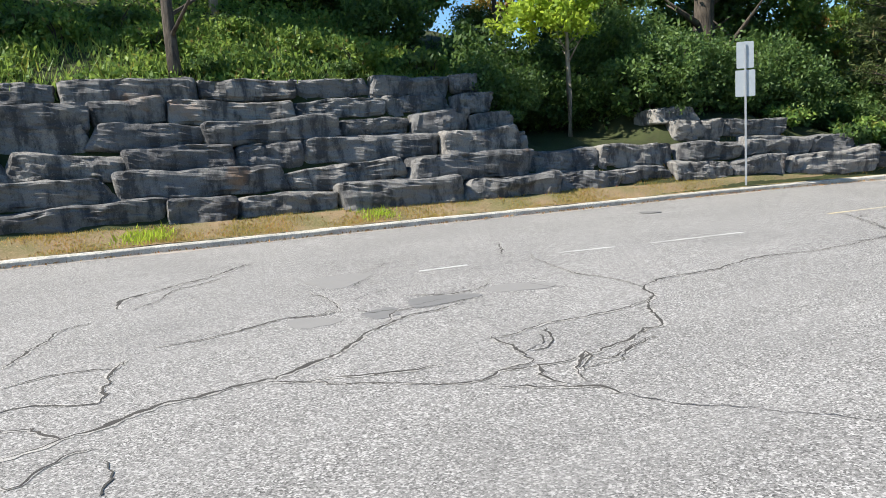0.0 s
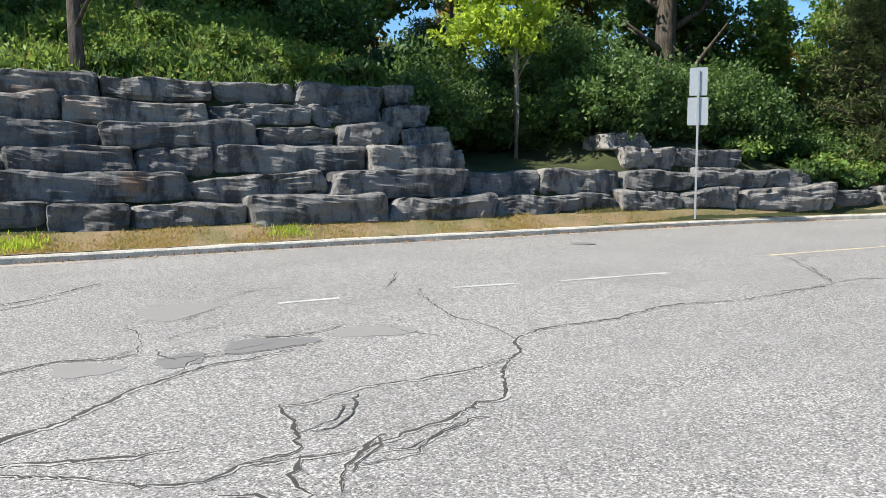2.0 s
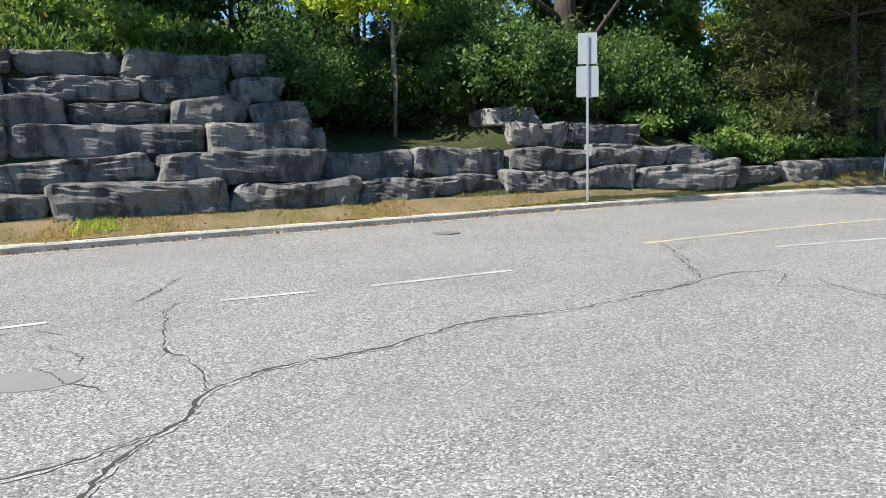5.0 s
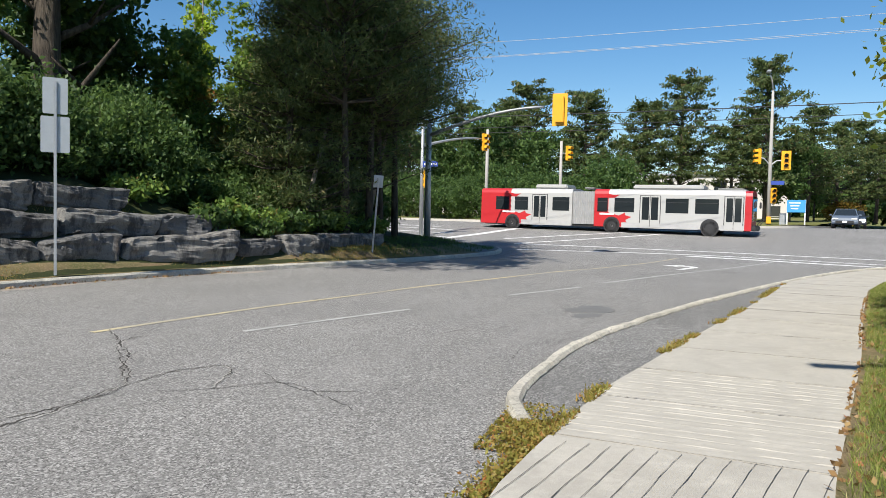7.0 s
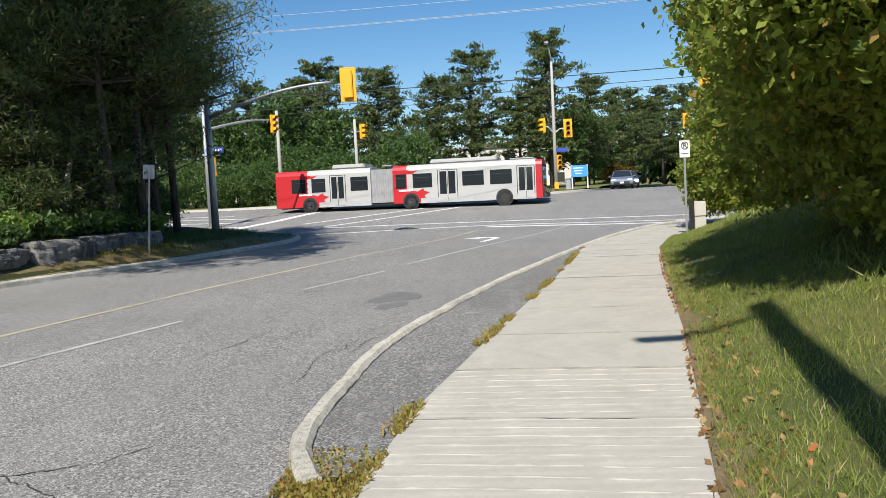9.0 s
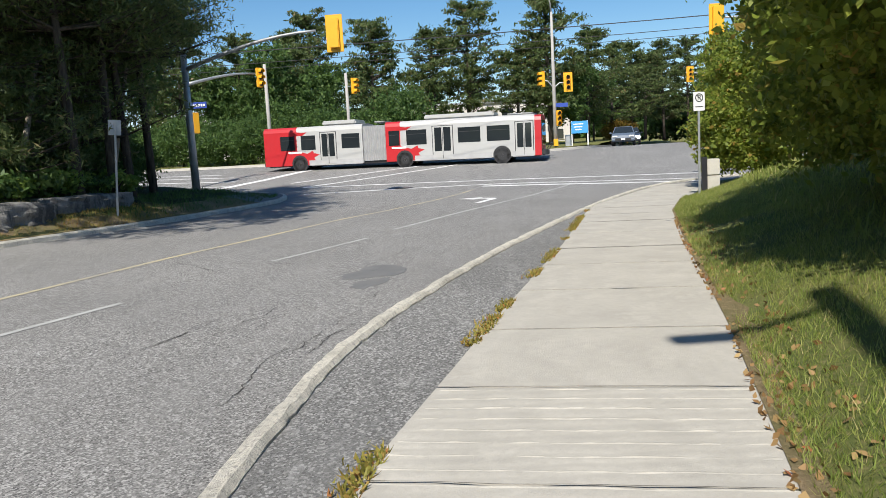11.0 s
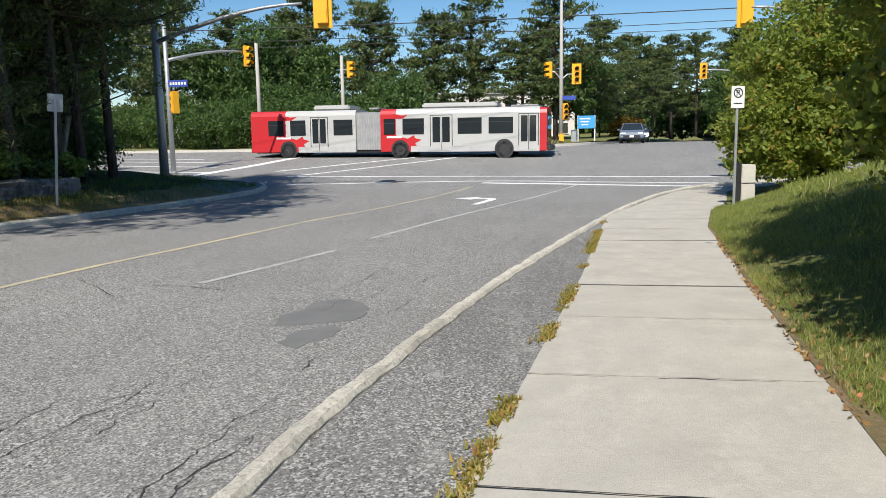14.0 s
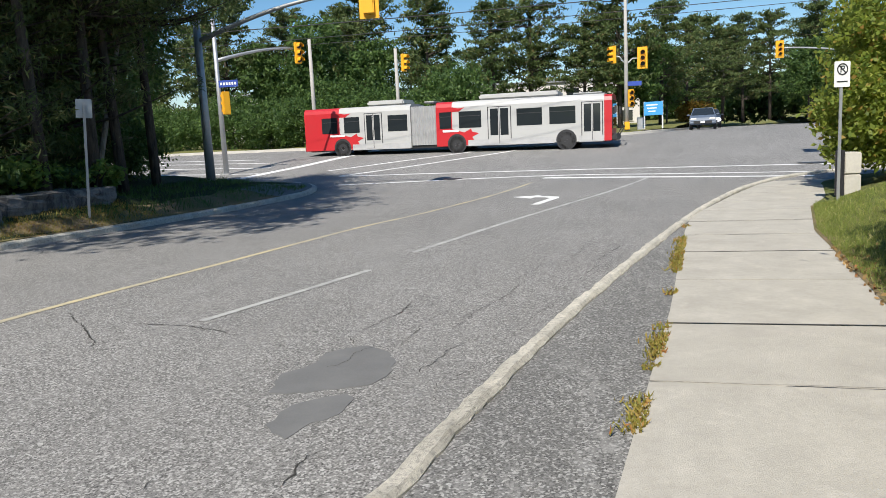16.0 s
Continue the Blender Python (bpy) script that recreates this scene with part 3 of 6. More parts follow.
painted("crossing_line", [(-11.3, 30.7), (-7.5, 34.6), (-4.5, 38.0), (-1.0, 42.6)], 0.24, M_LINE, "worn white line of a pedestrian crossing")
painted("stop_line", [(-16.2, 31.4), (-14.2, 37.2), (-12.4, 43.2)], 0.55, M_LINE, "broad white stop line on the cross street")
for k, (a, b) in enumerate((((-18.7, 40.2), (-40, 45.5)), ((-16.3, 35.6), (-40, 41.6)), ((-17.2, 38.0), (-40, 43.6)), ((-15.6, 33.0), (-40, 38.8)))):
    painted("lane_line", [a, b], 0.22, M_LINE, "white lane line on the cross street")


def turn_arrow():
    pts = [(0.10, -1.5), (0.10, 0.2), (0.0, 0.55), (-0.3, 0.75), (-0.62, 0.75), (-0.62, 1.1), (-1.3, 0.6), (-0.62, 0.1), (-0.62, 0.45), (-0.35, 0.42), (-0.12, 0.2), (-0.10, -1.5)]
    ob = part("turn_arrow", flat_poly(pts, 0.0, 0.003), M_LINE)
    ob.matrix_world = pose(-2.25, 18.3, 0.006, 0, 0, -17)
    tagged(ob, "white left-turn arrow painted on asphalt", "road marking", kind="structure")


turn_arrow()


def crack(pts, width, seed):
    """A wandering crack: a dark gap with ragged edges, and on wide ones a pale crumbled rim."""
    rng = np.random.default_rng(seed)
    line = spline(pts, 0.045)
    j = np.cumsum(rng.normal(size=(len(line), 2)) * 0.010, axis=0)
    ramp = np.linspace(0, 1, len(line))[:, None]
    line = line + j - ramp * j[-1] + rng.normal(size=(len(line), 2)) * 0.009
    strips = {"road_crack": [], "crumbled_edge": []}
    slow = np.convolve(rng.uniform(0.1, 1.9, len(line) + 8), np.ones(5) / 5, "same")
    for i, p in enumerate(line):
        d = line[min(i + 1, len(line) - 1)] - line[max(i - 1, 0)]
        w = 0.95 * width * slow[i] * rng.uniform(0.4, 1.3) * min(1, 0.3 + 4 * min(i, len(line) - 1 - i) / len(line))
        n = np.array((-d[1], d[0])) / (np.linalg.norm(d) + 1e-6)
        rim = width * rng.uniform(0.1, 1.1)
        for name, a, b, lift in (("road_crack", w / 2, -w / 2, 0.0052), ("crumbled_edge", w / 2 + rim * 0.3, -w / 2 - rim, 0.0042)):
            for q in (p + n * a, p + n * b):
                strips[name].append((q[0], q[1], float(H(*q)) + wobble(q[0], q[1], 0.35, 0.010) + lift))
    f = [(2 * i, 2 * i + 1, 2 * i + 3, 2 * i + 2) for i in range(len(line) - 1)]
    ob = tagged(mesh_ob("road_crack", strips["road_crack"], f, M_CRACK), "dark ragged crack in the asphalt", "crack", kind="structure")
    if width > 0.018:
        mesh_ob("crumbled_edge", strips["crumbled_edge"], f, M_CRUMB, ob)
    return ob


crack([(-5.72, -14.66), (-5.77, -14.49), (-5.83, -14.34), (-5.85, -14.15), (-5.95, -13.97), (-6.06, -13.72), (-6.12, -13.49), (-6.16, -13.22), (-6.2, -13.01), (-6.26, -12.81), (-6.43, -12.5), (-6.57, -12.22), (-6.98, -11.83), (-7.24, -11.41), (-7.38, -11.02), (-7.42, -10.7), (-7.49, -10.38)], 0.045, 0)
crack([(-7.37, -14.67), (-7.5, -14.44), (-7.49, -14.22), (-7.4, -13.87), (-7.6, -13.75)], 0.026, 1)
crack([(-7.56, -13.76), (-7.27, -13.87), (-6.63, -14.0), (-6.44, -14.11), (-6.6, -14.33), (-6.74, -14.53), (-6.71, -14.67)], 0.026, 2)
crack([(-6.31, -14.67), (-6.18, -14.51), (-5.85, -14.34)], 0.028, 3)
crack([(-5.29, -14.66), (-5.23, -14.57), (-5.38, -14.5), (-5.51, -14.36), (-5.55, -14.19)], 0.02, 4)
crack([(-5.31, -14.14), (-5.05, -14.15), (-4.81, -14.23)], 0.016, 5)
crack([(-8.06, -14.68), (-8.54, -14.53), (-8.93, -14.33), (-9.44, -14.16), (-9.59, -13.85)], 0.032, 6)
crack([(-10.19, -13.51), (-10.68, -13.4), (-10.91, -13.14), (-11.41, -12.55), (-11.74, -12.09), (-12.65, -11.26)], 0.06, 7)
crack([(-10.02, -13.33), (-10.32, -13.06), (-10.82, -12.81), (-11.09, -12.43), (-11.63, -11.88)], 0.025, 8)
crack([(-7.88, -13.44), (-7.87, -13.14), (-7.95, -12.84), (-8.05, -12.56), (-8.18, -12.18), (-8.09, -11.84), (-8.23, -11.6)], 0.03, 9)
crack([(-6.12, -12.98), (-5.91, -12.74), (-5.86, -12.52), (-5.75, -12.29), (-5.66, -11.98)], 0.032, 10)
crack([(-5.92, -12.75), (-5.54, -12.3), (-5.19, -11.95), (-5.12, -11.71), (-5.2, -11.46), (-5.12, -11.27)], 0.022, 11)
crack([(-6.05, -10.99), (-6.05, -10.7), (-6.15, -10.43), (-6.11, -10.12), (-6.11, -9.76), (-6.14, -9.42), (-6.19, -9.14), (-6.3, -8.87), (-6.45, -8.69), (-6.71, -8.55), (-6.86, -8.28), (-6.96, -7.91), (-6.85, -7.08), (-7.03, -6.12), (-6.87, -5.16), (-6.84, -4.16), (-6.98, -3.11)], 0.036, 12)
crack([(-5.25, -11.58), (-5.2, -11.25), (-5.18, -10.95), (-5.18, -10.66), (-5.28, -10.27), (-5.39, -9.97), (-5.37, -9.75), (-5.5, -9.59), (-5.85, -9.36), (-6.2, -8.97)], 0.032, 13)
crack([(-5.86, -10.6), (-5.65, -10.79), (-5.49, -11.12)], 0.016, 14)
crack([(-4.94, -11.74), (-4.73, -11.56), (-4.59, -11.4), (-4.49, -11.23), (-4.32, -11.2)], 0.028, 15)
crack([(-5.17, -11.22), (-4.93, -11.36), (-4.68, -11.36)], 0.03, 16)
crack([(-5.23, -10.71), (-5.0, -10.91), (-4.88, -11.1), (-4.63, -11.21)], 0.028, 17)
crack([(-4.88, -10.99), (-4.9, -10.7), (-5.03, -10.45), (-5.13, -10.11)], 0.02, 18)
crack([(-6.65, -8.57), (-7.48, -8.36), (-7.99, -8.42), (-9.28, -8.09), (-9.77, -7.77)], 0.022, 19)
crack([(-10.07, -8.13), (-10.66, -7.66), (-11.3, -7.27)], 0.03, 20)
crack([(-4.3, -11.22), (-3.95, -11.1), (-3.69, -10.91), (-3.44, -10.75), (-3.21, -10.57), (-3.05, -10.48)], 0.01, 21)
crack([(-6.06, -10.99), (-5.79, -11.03), (-5.49, -11.05), (-5.26, -11.11), (-5.19, -11.23), (-5.22, -11.37), (-5.24, -11.52)], 0.032, 22)
crack([(-5.52, -11.05), (-5.51, -10.86), (-5.7, -10.65), (-6.08, -10.45)], 0.018, 23)
crack([(-5.72, -12.24), (-5.7, -12.12), (-5.66, -11.98), (-5.68, -11.85), (-5.64, -11.77)], 0.036, 24)
crack([(-5.24, -10.67), (-5.08, -10.78), (-4.96, -10.97), (-4.83, -11.07)], 0.02, 25)
crack([(-4.96, -10.79), (-4.98, -10.62), (-5.07, -10.41), (-5.09, -10.29), (-5.13, -10.12), (-5.15, -9.99)], 0.02, 26)
crack([(-7.06, -2.97), (-7.97, -1.89), (-9.34, -0.66)], 0.02, 27)
crack([(-8.3, -10.64), (-8.06, -10.31), (-8.07, -9.93), (-8.22, -9.6)], 0.03, 28)
crack([(-7.21, -11.54), (-7.38, -11.28), (-7.65, -11.06), (-7.54, -10.65), (-7.62, -10.04)], 0.022, 29)
crack([(-8.05, -11.99), (-8.06, -11.71), (-8.48, -11.52), (-9.37, -11.45)], 0.022, 30)
crack([(-6.91, -3.29), (-7.32, -2.58), (-8.39, -1.54), (-8.64, -0.86)], 0.022, 31)
crack([(-6.97, -2.97), (-6.93, -2.33), (-6.65, -2.08), (-6.23, -2.87)], 0.022, 32)
crack([(-6.72, -3.24), (-6.23, -2.87), (-5.8, -2.45), (-5.31, -2.71), (-4.68, -3.15)], 0.014, 33)
crack([(-6.26, -2.08), (-5.59, -2.61), (-4.96, -2.49), (-4.62, -2.09)], 0.012, 34)
crack([(-6.97, -2.97), (-6.89, -3.34), (-6.91, -3.83), (-6.97, -4.16)], 0.022, 35)
crack([(-7.57, 6.48), (-6.9, 5.82), (-6.35, 5.08)], 0.016, 36)
crack([(-6.5, 5.96), (-5.83, 5.8), (-5.18, 5.46)], 0.012, 37)
crack([(-3.76, 2.62), (-3.76, 2.77), (-3.75, 2.94), (-3.65, 3.07)], 0.016, 38)
crack([(-4.87, 1.93), (-4.79, 2.06), (-4.6, 2.17)], 0.01, 39)
crack([(-4.12, 5.34), (-4.0, 5.07)], 0.02, 40)


def crazing(cx, cy, rx, ry, n, seed):
    """Fine cracks that cross each other where the surface has broken up."""
    rng = np.random.default_rng(seed)
    for k in range(n):
        a = rng.uniform(0, math.pi)
        x, y = cx + rng.uniform(-rx, rx), cy + rng.uniform(-ry, ry)
        ln = rng.uniform(0.3, 1.1)
        crack([(x, y), (x + math.cos(a) * ln * 0.5, y + math.sin(a) * ln * 0.5 + rng.uniform(-0.15, 0.15)), (x + math.cos(a) * ln, y + math.sin(a) * ln)], 0.010, 200 + seed * 40 + k)


crazing(-9.4, -10.4, 1.8, 1.5, 20, 1)


def kerbside_cracks(n, seed):
    """Fine long cracks that run with the kerb where the edge of the lane has sunk."""
    rng = np.random.default_rng(seed)
    for k in range(n):
        y, d = rng.uniform(-1.2, 9.0), 0.25 + 1.7 * rng.uniform() ** 1.4
        ln = rng.uniform(0.5, 1.7)
        crack([(float(right_x(q)) - d - rng.uniform(-0.05, 0.05), q) for q in spaced(y, y + ln, 4)], rng.uniform(0.004, 0.009), 900 + k)


kerbside_cracks(30, 6)


# filled and fresh patches in the asphalt
def asphalt_patch(outline, mat, seed):
    rng = np.random.default_rng(seed)
    ring = spline(outline + outline[:1], 0.06)[:-1]
    ring = ring + rng.normal(size=ring.shape) * 0.012
    cx, cy = ring.mean(0)
    ob = part("road_patch", flat_poly([(x - cx, y - cy) for x, y in ring], -0.012, 0.0), mat)
    ob.matrix_world = pose(cx, cy, 0.0038 + wobble(cx, cy, 0.35, 0.010))
    tagged(ob, "smooth dark repair patch in the asphalt", "road patch", kind="structure")


asphalt_patch([(-7.82, -10.9), (-8.06, -10.75), (-8.03, -10.42), (-7.77, -10.04), (-7.63, -10.12), (-7.61, -10.44), (-7.56, -10.69), (-7.6, -10.9)], M_FILL_DARK, 0)
asphalt_patch([(-7.79, -11.46), (-7.87, -11.28), (-7.83, -11.07), (-7.49, -11.18), (-7.42, -11.39), (-7.56, -11.49)], M_FILL_DARK, 1)
asphalt_patch([(-8.0, -9.8), (-8.04, -9.44), (-7.7, -9.07), (-7.46, -9.26), (-7.59, -9.64), (-7.74, -9.85)], M_FILL, 2)
asphalt_patch([(-8.04, -12.2), (-8.05, -11.99), (-7.71, -11.71), (-7.57, -11.9), (-7.63, -12.2)], M_FILL, 3)
asphalt_patch([(-10.24, -11.25), (-10.34, -10.65), (-10.06, -10.28), (-9.5, -10.81), (-9.4, -11.14)], M_FILL, 4)
asphalt_patch([(-4.32, 3.96), (-4.38, 4.35), (-4.22, 4.57), (-4.18, 4.87), (-3.95, 5.07), (-3.7, 4.89), (-3.58, 4.43), (-3.66, 4.14), (-3.89, 4.03), (-4.12, 3.94)], M_PATCH, 5)
asphalt_patch([(-4.11, 3.33), (-4.11, 3.64), (-3.96, 3.82), (-3.74, 3.93), (-3.74, 3.58), (-3.88, 3.37), (-3.94, 3.2)], M_PATCH, 6)


def manhole(x, y, r=0.32, lid=M_BLACK):
    b = base("manhole", pose(x, y, float(H(x, y)) + 0.012), "dark iron drain cover set in the road", "manhole")
    part("ring", disc(bmesh.new(), (0, 0, 0.0), r, 0.012, "Z", 20, r * 0.82), lid, b)
    part("lid", disc(bmesh.new(), (0, 0, 0.001), r * 0.8, 0.01, "Z", 20), lid, b)


manhole(-6.0, 27.6, 0.42)
manhole(7.2, 27.9, 0.5)
manhole(-12.7, -2.2, 0.24, M_FILL_DARK)

# ---------------------------------------------------------------- pavement slabs
pavement = base("pavement", pose(0, 0, 0), "pale concrete pavement with worn slabs", "pavement", kind="structure")
# 8.95 follows the shadow line of an overhead cable, drawn like the joints.
JOINTS = [-8.6, -6.6, -4.75, -3.36, -2.07, -0.77, 0.66, 2.28, 3.9, 5.36, 7.15, 8.95, 10.5, 12.1, 13.7, 15.4, 17.1, 18.8, 20.6]
for a, b in zip(JOINTS, JOINTS[1:]):
    bm = bmesh.new()
    rows = []
    for y in spaced(a + 0.014, b - 0.014, 4):
        skew = -0.10
        row = []
        for c in spaced(0, 1, 4):
            x = float(walk_l(y)) + (float(walk_r(y)) - float(walk_l(y))) * c
            row.append((x, y + skew * (c - 0.5) * 2))
        rows.append(row)
    top = [[bm.verts.new((x, y, 0.055 + float(H(x, y)) + wobble(x, y, 0.8, 0.008))) for x, y in r] for r in rows]
    low = [[bm.verts.new((x, y, -0.05 + float(H(x, y)))) for x, y in r] for r in rows]
    for i in range(4):
        for k in range(4):
            bm.faces.new((top[i][k], top[i][k + 1], top[i + 1][k + 1], top[i + 1][k]))
    ring = [(0, k) for k in range(5)] + [(i, 4) for i in range(1, 5)] + [(4, k) for k in range(3, -1, -1)] + [(i, 0) for i in range(3, 0, -1)]
    for p, q in zip(ring, ring[1:] + ring[:1]):
        bm.faces.new((low[p[0]][p[1]], low[q[0]][q[1]], top[q[0]][q[1]], top[p[0]][p[1]]))
    part("slab", bm, M_WALK_RIB if -3.4 < a < -0.9 else M_WALK, pavement)

for k, j in enumerate(JOINTS[1:-1]):
    # The broad dark strip at 8.95 paints in an overhead cable's shadow.
    w = {0.66: 0.012, 5.36: 0.024, 8.95: 0.03, 12.1: 0.02}.get(j, 0.006)
    v = []
    for c in spaced(0, 1, 12):
        x = float(walk_l(j)) + (float(walk_r(j)) - float(walk_l(j))) * c
        y = j - 0.10 * (c - 0.5) * 2 + wobble(x, j, 3.0, 0.012)
        ww = w * (0.7 + 0.5 * abs(noise.noise(Vector((x * 5, j, 0)))))
        v += [(x, y - ww / 2, 0.060 + float(H(x, y))), (x, y + ww / 2, 0.060 + float(H(x, y)))]
    mesh_ob("joint", v, [(2 * i, 2 * i + 2, 2 * i + 3, 2 * i + 1) for i in range(12)], M_CRACK, pavement)

M_RIDGE = make_concrete("worn_ridge_concrete", (0.45, 0.425, 0.37))
for k in range(16):
    j = -0.82 - 0.158 * k
    v = []
    for c in spaced(0.02, 0.98, 40):
        x = float(walk_l(j)) + (float(walk_r(j)) - float(walk_l(j))) * c
        y = j - 0.10 * (c - 0.5) * 2 + wobble(x * 4, j * 3, 1.0, 0.012)
        worn = max(0.0, 0.45 + noise.noise(Vector((x * 9, j * 2, 4.0))) * 0.9)
        z = 0.0545 + wobble(x, y, 0.8, 0.008)
        v += [(x, y - 0.014, z), (x, y - 0.004, z + 0.007 * worn), (x, y + 0.004, z + 0.006 * worn), (x, y + 0.011, z)]
    mesh_ob("ridge", v, [(4 * i + q, 4 * i + q + 1, 4 * i + q + 5, 4 * i + q + 4) for i in range(40) for q in range(3)], M_RIDGE, pavement)

for k in range(12):
    f = 0.05 + 0.083 * k
    v = []
    for y in spaced(-4.7, -3.42, 14):
        x = float(walk_l(y)) + (float(walk_r(y)) - float(walk_l(y))) * f + 0.10 * (y + 4) + wobble(k, y * 3, 1.0, 0.008)
        w = 0.0035 * (0.4 + 0.8 * abs(noise.noise(Vector((k, y * 4, 1.0)))))
        v += [(x - w, y, 0.0625 + wobble(x, y, 0.8, 0.008)), (x + w, y, 0.0625 + wobble(x, y, 0.8, 0.008))]
    mesh_ob("groove", v, [(2 * i, 2 * i + 1, 2 * i + 3, 2 * i + 2) for i in range(14)], M_CRACK, pavement)

# ---------------------------------------------------------------- boulder wall
wall = base("retaining_wall", pose(0, 0, 0), "stepped dry-laid wall of big grey limestone boulders", "wall", kind="structure")


def boulder(y0, y1, z0, z1, back, seed, tilt=0.0):
    """A roughly squared block, longer than high, with worn corners and a rugged face."""
    rng = np.random.default_rng(seed)
    bm = bmesh.new()
    bmesh.ops.create_cube(bm, size=1)
    bmesh.ops.subdivide_edges(bm, edges=bm.edges, cuts=13, use_grid_fill=True)
    ln, hg, dp = (y1 - y0) * 1.0, (z1 - z0) * 1.07, 1.15
    cut = rng.uniform(-0.28, 0.28, 4)
    for v in bm.verts:
        c = v.co * 2
        e = 14
        r = (abs(c.x) ** e + abs(c.y) ** (e * 1.5) + abs(c.z) ** e) ** (1 / e)
        x, y, z = c / max(r, 1e-6) * 0.5 * (max(abs(c.x), abs(c.y), abs(c.z)))
        p = Vector((x * dp, (y + cut[0] * z * 0.5) * ln, (z + cut[2] * y * 0.6 + cut[3] * 1.3 * abs(y) * z + cut[1] * 0.5 * (0.25 - y * y)) * hg))
        q = p * 1.3 + Vector((seed * 3.7, seed, 0))
        layer = round(noise.noise(Vector((q.x * 0.3, q.y * 0.7 + seed, q.z * 4.0))) * 3.5) / 3.5
        fine = noise.noise(q * 5.5) + 0.6 * noise.noise(q * 12)
        chip = max(0.0, noise.noise(q * 2.6 + Vector((1, 8, 5))) - 0.12) * (abs(c.z) > 0.7) * 0.30
        p += Vector((noise.noise(q) * 0.15 + layer * 0.06 + fine * 0.045 - chip, noise.noise(q + Vector((9, 3, 1))) * 0.10 + fine * 0.02, noise.noise(q + Vector((4, 7, 2))) * 0.07 + fine * 0.02))
        v.co = p
    ym = (y0 + y1) / 2
    ang = math.degrees(math.atan2(float(wall_x(y1)) - float(wall_x(y0)), y1 - y0))
    ob = part("boulder", bm, M_ROCK, wall)
    ob.matrix_world = pose(float(wall_x(ym)) - back - dp / 2 + 0.06, ym, (z0 + z1) / 2, tilt, 0, -ang)
    return ob


COURSES = {
    0: [-26, -23.5, -21.2, -18.9, -16.9, -15.2, -11.55, -10.05, -7.75, -4.6, -1.95, 0.0, 1.7, 3.65, 5.45, 8.72, 10.4, 12.5, 15.9],
    1: [-26, -22.6, -19.6, -15.4, -12.48, -8.76, -5.82, -2.5, -0.3, 2.1, 4.3, 6.8, 8.45],
    2: [-26, -23.9, -20.3, -17.6, -14.42, -12.17, -9.83, -8.16, -4.68, -2.54, -2.05],
    3: [-26, -23.0, -19.3, -16.5, -14.6, -12.74, -10.38, -7.15, -5.22, -3.63, -2.4],
    4: [-26, -22.0, -19.8, -17.0, -14.9, -12.65, -11.04, -8.02, -5.6, -3.8, -2.75],
    5: [-26, -23.4, -20.8, -18.1, -15.4, -13.24, -10.26, -7.87, -5.82, -3.63, -2.85],
}
LEVELS = [0.28, 0.90, 1.47, 2.06, 2.62, 3.13, 3.64]
for c, cuts in COURSES.items():
    for k, (a, b) in enumerate(zip(cuts, cuts[1:])):
        rng = random.Random(c * 100 + k)
        lo, hi = LEVELS[c] - 0.02 + rng.uniform(-0.04, 0.06), LEVELS[c + 1] + rng.uniform(-0.07, 0.06)
        boulder(a, b, lo, hi, 0.75 * max(0, LEVELS[c] - 0.4) + rng.uniform(-0.2, 0.25), c * 31 + k, rng.uniform(-2.5, 2.5))
boulder(2.5, 4.15, 1.55, 2.08, 0.95, 301)
boulder(4.2, 6.4, 1.55, 2.05, 1.0, 302, -5)
boulder(2.25, 3.75, 2.05, 2.53, 1.5, 303)

# ---------------------------------------------------------------- trees and shrubs
def branchy(trunk_pts, radii, limbs, seed, spread, sides=9, first=0.35):
    """A tapered trunk with limbs that rise and fork."""
    rng = random.Random(seed)
    bm = tubed(trunk_pts, radii, sides)
    tp = [Vector(p) for p in trunk_pts]
    for k in range(limbs):
        f = first + (0.97 - first) * k / max(1, limbs)
        i = min(len(tp) - 2, int(f * (len(tp) - 1)))
        p = tp[i].lerp(tp[i + 1], f * (len(tp) - 1) - i)
        a = k * 2.4 + rng.uniform(-0.4, 0.4)
        ln = spread * rng.uniform(0.6, 1.05) * (1.1 - 0.6 * f)
        d = Vector((math.cos(a), math.sin(a), rng.uniform(0.25, 0.8)))
        r = radii[i] * 0.38
        q = p + d * ln * 0.5 + Vector((0, 0, rng.uniform(-0.1, 0.25)))
        e = q + Vector((d.x * 0.5, d.y * 0.5, d.z * 0.7)) * ln
        tube(bm, [p, q, e], [r, r * 0.6, r * 0.15], 6)
        tube(bm, [q, q + Vector((d.y, -d.x, 0.6)) * ln * 0.4], [r * 0.45, r * 0.1], 5)
    return bm


